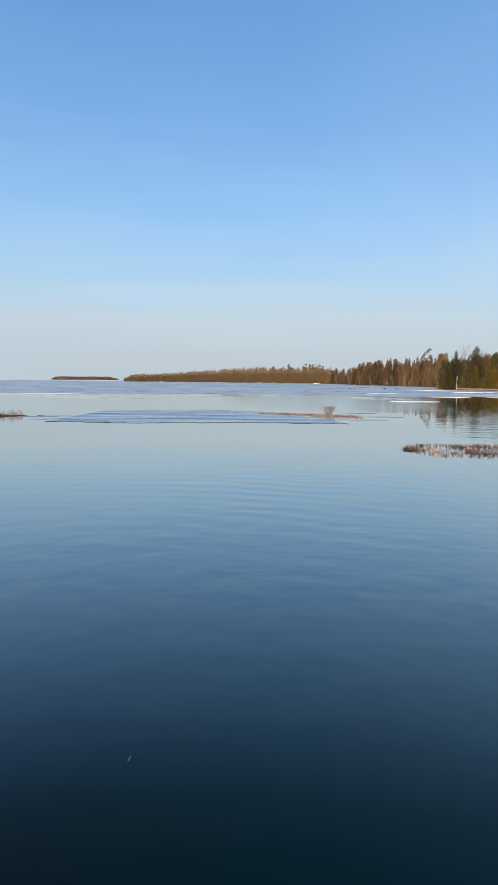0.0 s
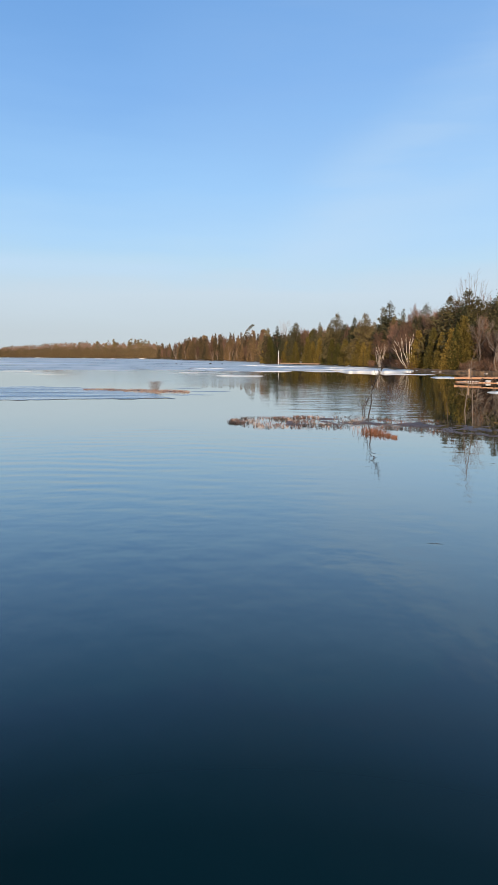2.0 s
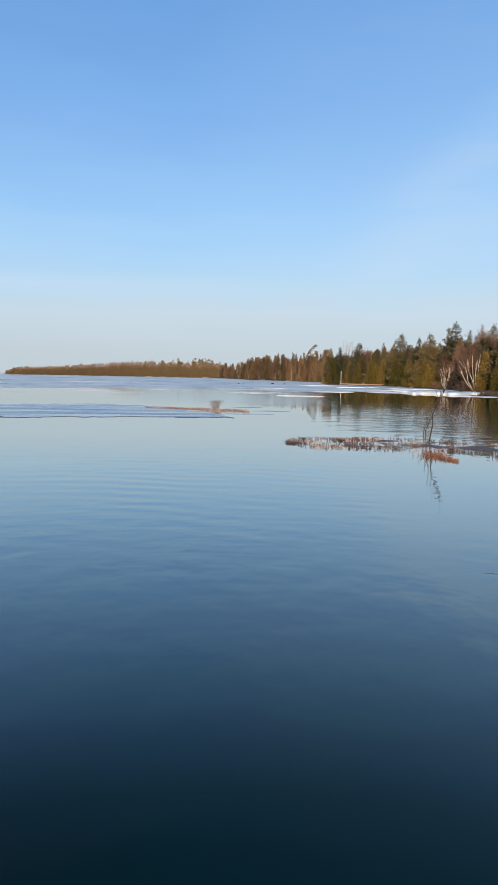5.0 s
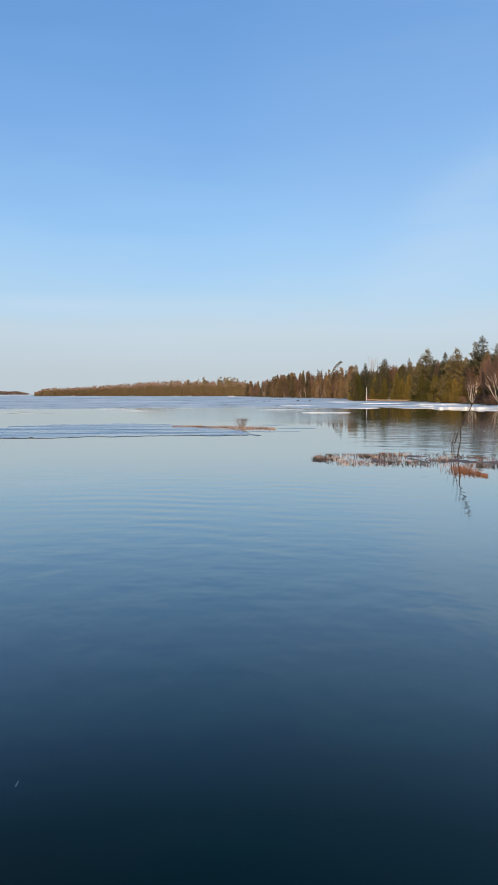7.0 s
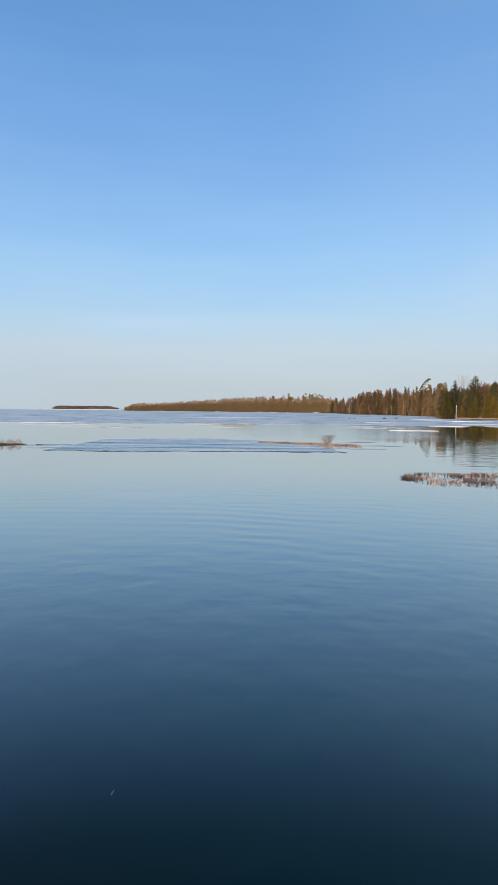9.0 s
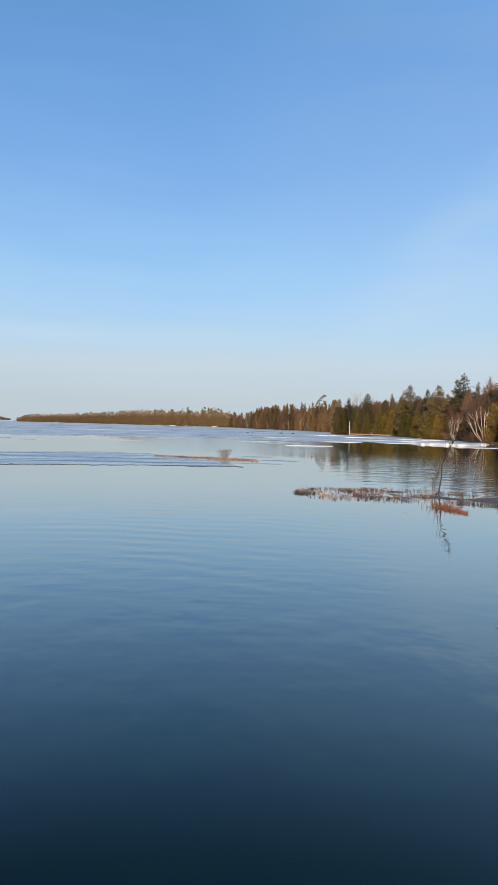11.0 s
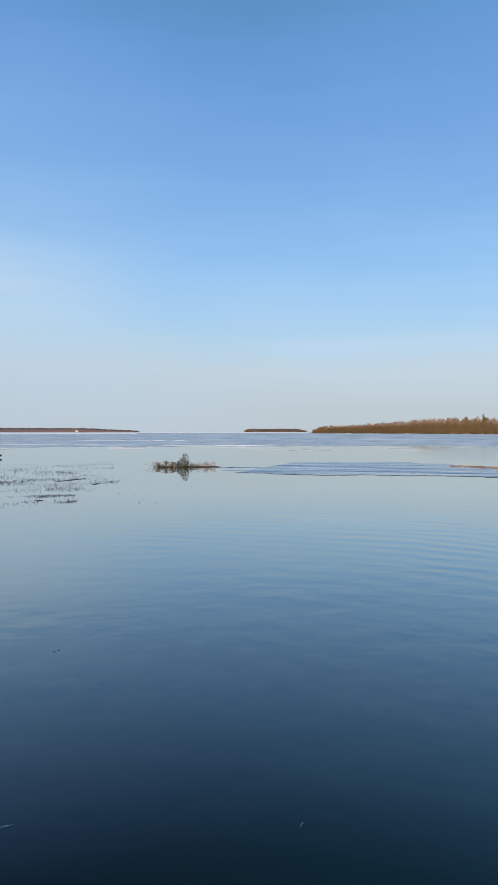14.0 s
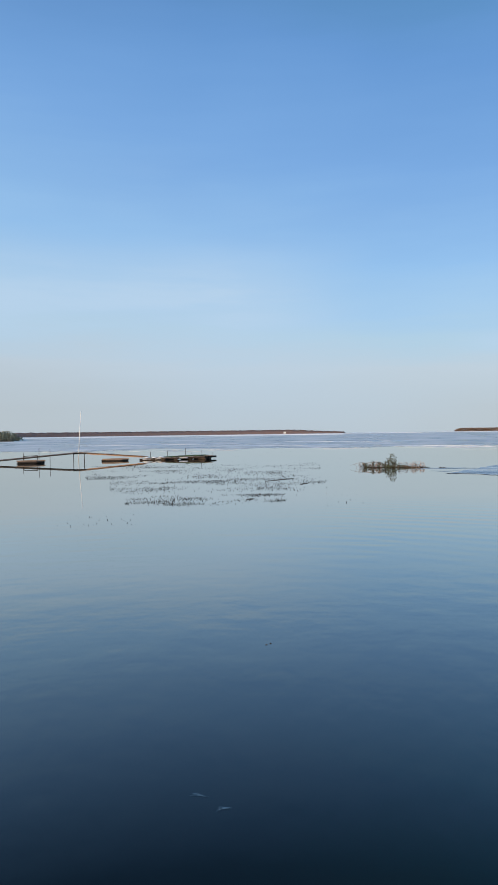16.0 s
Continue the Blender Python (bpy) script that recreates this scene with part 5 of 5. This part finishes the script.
def build_left_shallows():
    # drifted bush with a log
    ob = thing("drift_bush", "dark green bush afloat among dead branches", "bush", at=polar(21.6, 52.8))
    leaf, stems = Shape(), Shape()
    side = polar(21.2 - 90, 1)
    for along, h, w, n in ((0.45, 1.0, 0.2, 230), (0.2, 0.7, 0.22, 150), (0.62, 0.55, 0.2, 90), (-0.1, 0.42, 0.25, 90), (0.95, 0.28, 0.25, 40), (-0.5, 0.4, 0.2, 80), (-1.0, 0.48, 0.18, 80), (-1.6, 0.35, 0.2, 80), (-1.35, 0.25, 0.4, 60), (0.0, 0.25, 0.5, 90), (1.3, 0.2, 0.5, 60)):
        for _ in range(6):
            q = RNG.normal(size=2) * w * 0.5
            top = side * (along + q[0]) + Vector((0, q[1], h * RNG.uniform(0.7, 1.1)))
            stems.tube([side * along + Vector((0, 0, -0.1)), (side * along + top) * 0.5 + Vector((0, 0, 0.1)), top], [0.018, 0.013, 0.006], 3, False)
        t = RNG.random(n)
        p = RNG.normal(size=(n, 3)) * (w * 0.6, w * 0.6, 0.0) * (0.55 + 0.7 * np.sin(3.1416 * np.minimum(t[:, None] * 0.9 + 0.05, 0.9))) + np.array(side * along) + np.stack([0 * t, 0 * t, t * h], 1)
        leaf.sprays(p, RNG.normal(size=(n, 3)) + (0, 0, 0.5), RNG.uniform(0.05, 0.13, n), 0.5)
    for _ in range(26):
        a0 = RNG.uniform(-1.9, 3.0)
        p = side * a0
        h = RNG.uniform(0.1, 0.42)
        d = RNG.choice((-1, 1)) * RNG.uniform(0.1, 0.5)
        stems.tube([p, p + side * d * 0.5 + Vector((0, 0, h)), p + side * d + Vector((0, 0, h * 0.9)), p + side * d * 1.4 + Vector((0, 0, h * 0.35))], [0.014, 0.011, 0.009, 0.005], 3, False)
    arches = Shape()
    for _ in range(60):
        a0 = RNG.choice((RNG.uniform(-2.1, -0.2), RNG.uniform(0.9, 2.9)))
        p, h = side * a0 + Vector((0, RNG.normal() * 0.15, 0)), RNG.uniform(0.15, 0.5)
        d = RNG.choice((-1, 1)) * RNG.uniform(0.1, 0.4)
        arches.tube([p, p + side * d * 0.3 + Vector((0, 0, h)), p + side * d + Vector((0, 0, h * 0.85)), p + side * d * 1.3 + Vector((0, 0, h * 0.4))], [0.013, 0.011, 0.009, 0.005], 3, False)
    arches.make("dead_stalks", PALE_REED, ob, "bleached arching dead stalks")
    stems.make("branches", BARK, ob)
    leaf.make("leaves", WEED, ob)
    log = Shape()
    log.tube([side * s + Vector((0, 0.1 * math.sin(s * 2), 0.03 + 0.02 * math.sin(s * 5))) for s in np.linspace(-2.0, 3.2, 10)], [0.008, 0.03, 0.045, 0.035, 0.05, 0.05, 0.06, 0.065, 0.045, 0.012], 7)
    lg = log.make("driftwood_log", DARK_WOOD, None, "dark waterlogged log under the drifted bush", True)
    lg.matrix_world = pose(*polar(21.6, 52.8))
    tagged(lg, "", "log")
    for az, d, l in ((17.25, 52.3, 0.22), (17.0, 52.2, 0.16), (11.9, 43.7, 0.3), (10.6, 43.6, 0.2)):
        sh = Shape()
        sh.tube([(-l, 0, -0.02), (-l * 0.4, 0.03, 0.015), (l * 0.3, 0, 0.02), (l, 0.02, -0.02)], [0.008, 0.03, 0.022, 0.006], 6)
        st = sh.make("driftwood", DARK_WOOD, None, "dark lump of driftwood frozen at the ice edge", True)
        st.matrix_world = pose(*polar(az, d), 0, 0, az + RNG.uniform(-12, 12))
        tagged(st, "", "driftwood", "driftwood at the ice edge")
    # stubble of last year's rushes
    reed_bed("rush_stubble", STUBBLE, "dark cut-off stubble of rushes in open water",
             scatter(30, 43.4, lambda a: 25.6 + 0.25 * abs(a - 37), lambda a: 30.6, 0.7, 31, 2.2), 900, 0.062, 0.009, 2.2)
    reed_bed("rush_stubble", STUBBLE, "dark broken rushes in the shallows before the jetty",
             scatter(26.5, 44.6, lambda a: 32.0, lambda a: 42, 0.42, 37, 2.0), 1600, 0.06, 0.010, 2.4)
    reed_bed("rush_stubble", STUBBLE, "thin dark rushes in the shallows beside the jetty",
             scatter(27.0, 46.5, lambda a: 42 + 0.1 * abs(a - 35), lambda a: 62, 0.3, 41, 2.0), 1900, 0.06, 0.012, 2.4)
    reed_bed("rush_stubble", STUBBLE, "few scattered dark stubs in open water", scatter(23.5, 30, lambda a: 25.5, lambda a: 31, 0.5, 47, 1.0), 11, 0.05, 0.010, 1.6)
    reed_bed("rush_stubble", STUBBLE, "sparse short stubs in open water before the gangway", scatter(42.5, 49, lambda a: 21.0, lambda a: 24, 0.6, 53, 1.2), 18, 0.045, 0.008, 1.6)
    for (a0, d0), (a1, d1) in (((31.65, 38.6), (29.25, 41.0)), ((28.75, 36.1), (28.1, 36.8)), ((33.3, 28.2), (32.6, 28.4))):
        sh, p, q = Shape(), polar(a0, d0), polar(a1, d1)
        sh.tube([p + Vector((0, 0, 0.0)), p.lerp(q, 0.5) + Vector((0, 0.02, 0.012)), q + Vector((0, 0, 0.005))], [0.014, 0.02, 0.012], 6)
        st = sh.make("floating_stick", DARK_WOOD, None, "long dark stick floating among the rushes", True)
        tagged(st, "", "stick", "sticks among the rushes")


build_right_shallows()
build_middle_shallows()
build_left_shallows()


# ---- jetties, posts, house ----
def plank_run(parent, p, q, width, plank, thick, mat, name="plank", gap=0.02, sag=0.0):
    """Cross planks from p to q, each its own piece on one shared mesh."""
    way = q - p
    n = max(1, int(way.length / plank))
    sh = Shape()
    sh.box((0, 0, 0), (plank - gap, width, thick))
    first = sh.make(name, mat, parent)
    turn, tilt = math.degrees(math.atan2(way.y, way.x)), -math.degrees(math.asin(way.z / way.length))
    for i in range(n):
        o = first if i == 0 else new(name, first.data)
        o.parent = parent
        s = (i + 0.5) / n
        c = p.lerp(q, s)
        o.matrix_basis = pose(c.x, c.y, c.z + random.uniform(-0.012, 0.012) - sag * math.sin(math.pi * s), 0, tilt, turn + random.uniform(-1, 1))


def beam(parent, p, q, w, h, mat, name, label=""):
    sh = Shape()
    way = q - p
    turn, tilt = math.degrees(math.atan2(way.y, way.x)), -math.degrees(math.asin(way.z / way.length))
    sh.box((p + q) / 2, (way.length, w, h), turn, tilt)
    return sh.make(name, mat, parent, label)


def post(parent, p, h, r, mat, name="post", lean=(0, 0), label=""):
    sh = Shape()
    sh.tube([p, p + Vector((lean[0] * 0.5, lean[1] * 0.5, h * 0.5)), p + Vector((lean[0], lean[1], h))], [r, r * 0.97, r * 0.85], 8)
    return sh.make(name, mat, parent, label, True)


def build_left_jetty():
    # landing stage at the outer end, gangway in two slopes over a trestle, cribs of old timber
    stage = thing("floating_stage", "low floating stage with green matting on dark timber", "jetty")
    a0, a1 = polar(41.7, 75.0, 0.20), polar(36.05, 75.6, 0.37)
    plank_run(stage, a0, a1, 1.5, 0.24, 0.05, GREY_WOOD)
    for dz, dy in ((-0.13, -0.78), (-0.13, 0.78)):
        beam(stage, a0 + Vector((0, dy, dz)), a1 + Vector((0, dy, dz)), 0.10, 0.2, DARK_WOOD, "stringer", "dark wet timber stringer")
    for s in (0.1, 0.36, 0.62, 0.9):
        c = a0.lerp(a1, s)
        sh = Shape()
        sh.tube([c + Vector((-0.65, 0, -0.24)), c + Vector((0.65, 0, -0.24))], [0.2, 0.2], 10)
        sh.make("float", DARK_WOOD, stage, "half-sunk float")
    for s, size, squash in ((0.36, 0.6, 0.08), (0.46, 0.6, 0.10), (0.56, 0.75, 0.11), (0.67, 0.7, 0.15), (0.78, 0.7, 0.14), (0.88, 0.6, 0.12)):
        c = a0.lerp(a1, s)
        ob = lump(size, s * 31, squash).make("mat", GREEN_MAT, stage, "heaped green matting", True)
        ob.matrix_basis = pose(c.x, c.y + random.uniform(-0.25, 0.1), c.z + 0.06, 0, 0, random.uniform(-15, 15))
    for s0, s1, h, drop in ((0.55, 0.71, 0.15, 0.12), (0.05, 0.20, 0.08, 0.10), (0.23, 0.34, 0.09, 0.12)):
        p, q = a0.lerp(a1, s0), a0.lerp(a1, s1)
        sh = Shape()
        sh.tube([p.lerp(q, t) + Vector((0, -0.86 + 0.03 * math.sin(9 * t), -drop)) for t in (0, 0.03, 0.3, 0.55, 0.8, 0.97, 1)], [0.01, h * 0.45, h * 0.55, h * 0.45, h * 0.52, h * 0.4, 0.01], 8)
        sh.make("snow_patch", SNOW, stage, "old snow caked along the front", True)
    for s, size in ((0.06, 0.35), (0.17, 0.3), (0.27, 0.4)):
        c = a0.lerp(a1, s)
        ob = lump(size, s * 17, 0.25).make("snow_patch", SNOW, stage, "patch of old snow", True)
        ob.matrix_basis = pose(c.x, c.y - 0.3, c.z + 0.03, 0, 0, 0)
    for s, l in ((0.3, 1.1), (0.5, 0.9), (0.86, 1.5)):
        for i in range(2):
            c = a0.lerp(a1, s) + Vector((0, -0.7, -0.12 - 0.14 * i))
            sh = Shape()
            sh.tube([c + Vector((-l / 2, 0, 0)), c + Vector((0, 0.02, 0.01)), c + Vector((l / 2 + random.uniform(-0.1, 0.2), 0, 0))], [0.09, 0.1, 0.08], 7)
            sh.make("log", DARK_WOOD, stage, "dark wet log")
    for s, h, lx in ((0.30, 0.45, 0), (0.66, 0.5, -0.25), (0.78, 0.8, 0), (0.98, 0.5, -0.35)):
        post(stage, a0.lerp(a1, s) + Vector((0, 0.7, -0.5)), h + 0.4, 0.016, DARK_WOOD, "mooring_post", (lx, 0))
    # gangway
    gang = thing("gangway", "weathered plank gangway that rises to a trestle", "gangway")
    apex, low, left = polar(47.0, 74.5, 1.0), polar(41.6, 75.0, 0.42), polar(57.0, 74.0, -0.02)
    plank_run(gang, apex, low, 0.9, 0.28, 0.045, PLANK)
    plank_run(gang, apex, left, 0.9, 0.28, 0.045, GREY_WOOD)
    for dy in (-0.42, 0.42):
        # sunlight on this slope's beam is put into its brighter orange wood
        beam(gang, apex + Vector((0, dy, -0.09)), low + Vector((0, dy, -0.09)), 0.05, 0.09, ORANGE_WOOD, "stringer")
        beam(gang, apex + Vector((0, dy, -0.09)), left + Vector((0, dy, -0.09)), 0.05, 0.09, PLANK, "stringer")
    for az in (47.4, 46.55):
        post(gang, polar(az, 74.5, -0.6), 1.55, 0.04, DARK_WOOD, "leg")
    beam(gang, polar(47.5, 74.2, 0.86), polar(46.4, 74.2, 0.86), 0.08, 0.14, DARK_WOOD, "cross_beam")
    # cribs
    for az0, az1, d, top, label in ((51.45, 49.95, 72.5, 0.40, "dark log crib under the gangway"), (44.9, 43.3, 74.2, 0.30, "small crib of stacked old timber")):
        crib = thing("timber_crib", label, "crib", "cribs of the jetty")
        p, q = polar(az0, d, 0), polar(az1, d, 0)
        for row in range(3):
            for dy in (-0.5, 0.0, 0.5):
                sh = Shape()
                z = -0.05 + row * top / 3 + 0.03
                j = random.uniform(-0.12, 0.12)
                off = Vector((j, dy + d * 0, z))
                sh.tube([p + off, p.lerp(q, 0.5) + off + Vector((0, 0, 0.01)), q + off], [0.09, 0.1, 0.085], 7)
                # light on the top row is put in with a paler wood
                sh.make("log", DARK_WOOD if row < 2 else PLANK, crib)
    rail = thing("landing_bench", "dark wooden bench beside mooring posts on the gangway", "bench")
    p, q = polar(51.25, 73.2, 0.72), polar(50.2, 73.2, 0.76)
    beam(rail, p, q, 0.3, 0.06, DARK_WOOD, "seat")
    for c in (p, q):
        post(rail, c - Vector((0, 0, 0.5)), 0.5, 0.04, DARK_WOOD, "leg")
    for az, top in ((51.3, 1.1), (50.1, 1.5), (49.25, 1.4)):
        ob = post(None, polar(az, 73.6, -0.8), top + 0.8, 0.025, DARK_WOOD, "mooring_post", (0.02, 0), "thin dark mooring post beside the gangway")
        tagged(ob, "", "post", "mooring posts at the gangway")
    for az, d, h in ((41.2, 92, 0.45), (39.8, 100, 0.35), (38.3, 96, 0.8)):
        ob = post(None, polar(az, d, -0.6), h + 0.6, 0.035, DARK_WOOD, "mooring_post", (0.03, 0), "thin dark post standing in open water")
        tagged(ob, "", "post", "posts beyond the jetty")
    ob = post(None, polar(47.05, 82.5, -0.6), 6.2, 0.045, WHITE, "white_pole", (0.6, 0), "tall thin white pole leaning beside the gangway")
    tagged(ob, "", "pole")


def build_right_dock():
    dock = thing("wooden_dock", "low wooden dock of orange-brown boards over snow", "dock")
    p, q = polar(-31.5, 79.5, 0.52), polar(-40.5, 75.0, 0.74)
    plank_run(dock, p, q, 2.2, 0.24, 0.05, ORANGE_WOOD, sag=0.03)
    side = (q - p).cross(Vector((0, 0, 1))).normalized() * 1.12
    if side.length > 0 and (p + side).length > (p - side).length:
        side = -side
    down = Vector((0, 0, -1))
    # a deep board along the outer end, thinner ones beyond
    for a0, a1, h, drop in ((0.0, 0.24, 0.17, 0.10), (0.25, 0.6, 0.13, 0.08), (0.61, 1.0, 0.15, 0.09)):
        beam(dock, p.lerp(q, a0) + side + down * drop, p.lerp(q, a1) + side * 1.02 + down * (drop + random.uniform(-0.02, 0.03)), 0.06, h, ORANGE_WOOD, "fascia")
    # low sill; its orange also stands in for the fascia mirrored in the water
    beam(dock, p.lerp(q, 0.02) + side * 1.15 + down * 0.44, p.lerp(q, 0.5) + side * 1.2 + down * 0.62, 0.14, 0.06, ORANGE_WOOD, "sill", "orange-brown sill that doubles as the fascia's reflection")
    # piers of stacked dark timber
    for f, n in ((0.015, 4), (0.235, 4), (0.33, 3), (0.62, 4), (0.95, 4)):
        for i in range(n):
            c = p.lerp(q, f + random.uniform(-0.006, 0.006)) + down * (0.16 + 0.15 * i)
            beam(dock, c - side * 0.9, c + side * random.uniform(0.92, 1.08), 0.26 + random.uniform(-0.08, 0.1), 0.13, DARK_WOOD, "crib_log", "dark stacked crib log")
    for f, dz in ((0.25, -0.5), (0.345, -0.42), (0.64, -0.5)):
        beam(dock, p.lerp(q, f) + side * 1.05 + down * 0.12, p.lerp(q, f + 0.03) + side * 1.2 + Vector((0, 0, dz)), 0.08, 0.09, DARK_WOOD, "brace")
    # old snow drifted under it
    for a0, a1, h in ((0.03, 0.22, 0.16), (0.255, 0.32, 0.3), (0.35, 0.61, 0.36), (0.64, 0.93, 0.34)):
        sh, n = Shape(), 10
        for i in range(n + 1):
            s = i / n
            c = p.lerp(q, a0 + (a1 - a0) * s)
            top = h * (1 - abs(2 * s - 1) ** 4) * (0.8 + 0.4 * noise.noise((s * 4, a0 * 9, 0))) + 0.03
            for r, z in ((1.15, -0.04), (1.02, top * 0.55), (0.8, top), (-0.2, top * 0.9), (-0.9, -0.04)):
                sh.v.append(Vector((c.x, c.y, 0)) + side * (r + 0.12 * noise.noise((s * 6, a0 * 9, 3))) + Vector((0, 0, z)))
        for i in range(n):
            for j in range(4):
                sh.f.append((i * 5 + j, i * 5 + 5 + j, i * 5 + 6 + j, i * 5 + 1 + j))
        tagged(sh.make("snow_bank", SNOW, None, "old snow drifted under the wooden dock", True), "", "snow", "snow under the dock")
    marker = thing("dock_post", "stout square wooden post with a cap on the dock", "post", at=polar(-32.25, 79.0, 0.56))
    sh = Shape()
    sh.box((0, 0, 0.42), (0.18, 0.18, 0.84))
    sh.make("shaft", PLANK, marker)
    sh = Shape()
    sh.box((0, 0, 0.87), (0.23, 0.23, 0.06))
    sh.make("cap", GREY_WOOD, marker)


def build_far_bits():
    pole = post(None, polar(-16.9, 232, -0.3), 5.0, 0.08, WHITE, "white_post", (0, 0), "white marker post standing at the waterline")
    tagged(pole, "", "post")
    walk_way = thing("shore_boardwalk", "low tan timber walkway along the wooded shore", "boardwalk")
    plank_run(walk_way, polar(-17.0, 233, 0.55), polar(-20.3, 224, 0.5), 1.6, 0.5, 0.12, PLANK)
    beam(walk_way, polar(-17.0, 232.1, 0.42), polar(-20.3, 223.1, 0.38), 0.12, 0.28, PLANK, "fascia")
    for i in range(9):
        az = -17.0 - 3.3 * i / 8
        d = 232.1 - 9 * i / 8
        post(walk_way, polar(az, d + 0.2, -0.5), 0.9, 0.12, DARK_WOOD, "pile")
    for az, d, l in ((-8.4, 232, 0.8), (-8.8, 231, 0.6), (-11.2, 238, 1.0), (-12.2, 236, 0.8)):
        ob = lump(l * 0.6, az, 0.5).make("shore_rock", DARK_WOOD, None, "dark rounded rock showing through the ice", True)
        ob.matrix_world = pose(*polar(az, d), 0, 0, az)
        tagged(ob, "", "rock", "rocks in the ice")
    house = thing("white_house", "tiny white house on the shore across the bay", "house", at=polar(29.9, 2415, 1.5), turn=29.9)
    sh = Shape()
    sh.box((0, 0, 2.5), (9, 7, 5))
    sh.make("wall", WHITE, house)
    sh = Shape()
    sh.v = [Vector(v) for v in ((-5, -4, 5), (5, -4, 5), (5, 4, 5), (-5, 4, 5), (-5, 0, 8), (5, 0, 8))]
    sh.f = [(0, 1, 5, 4), (2, 3, 4, 5), (0, 4, 3), (1, 2, 5), (3, 2, 1, 0)]
    sh.make("roof", GREY_WOOD, house)
    tagged(house, "", "", "tiny houses on the far shores")
    for az, s in ((17.45, 0.45), (17.0, 0.35), (16.65, 0.5)):
        ob = copy_thing(house, pose(*polar(az, 4400, 0.0), 0, 0, az))
        ob.scale = (s, s, s * 1.4)
        tagged(ob, "tiny pale house on the open horizon")
    # bits of pale weed and a feather on the near water
    for az, d, l, turn, kind in ((37.95, 5.2, 0.05, 30, "weed"), (35.95, 5.0, 0.035, 65, "weed"), (11.6, 4.75, 0.034, 83, "feather")):
        sh = Shape()
        for i in range(5 if kind == "weed" else 1):
            o = Vector((0.012 * i - 0.02, 0.01 * math.sin(i * 2.1), 0.003))
            w = 0.0008 if kind == "weed" else 0.002
            sh.tube([o + Vector((-l, 0.01 * i, 0)), o + Vector((-l * 0.2, 0.012 * math.sin(i), 0.002)), o + Vector((l, -0.006 * i, 0))], [w * 0.6, w, w * 0.4], 4)
        ob = sh.make("water_weed" if kind == "weed" else "white_feather", WHITE, None,
                     "pale scrap of weed afloat on dark water" if kind == "weed" else "small white feather afloat on dark water")
        ob.matrix_world = pose(*polar(az, d), 0, 0, turn)
        tagged(ob, "", "weed" if kind == "weed" else "feather", "weed on the near water" if kind == "weed" else "")


    for az, d, l, r in ((-29.9, 9.9, 0.11, 0.002), (31.95, 8.8, 0.018, 0.004), (31.6, 8.85, 0.014, 0.004)):
        sh = Shape()
        sh.tube([(-l, 0, 0.001), (0, 0.01, 0.004), (l, 0, 0.001)], [r * 0.6, r, r * 0.4], 5)
        ob = sh.make("floating_twig", DARK_WOOD, None, "small dark twig afloat on calm water", True)
        ob.matrix_world = pose(*polar(az, d), 0, 0, az + RNG.uniform(-8, 8))
        tagged(ob, "", "twig", "twigs on the near water")


build_left_jetty()
build_right_dock()
build_far_bits()
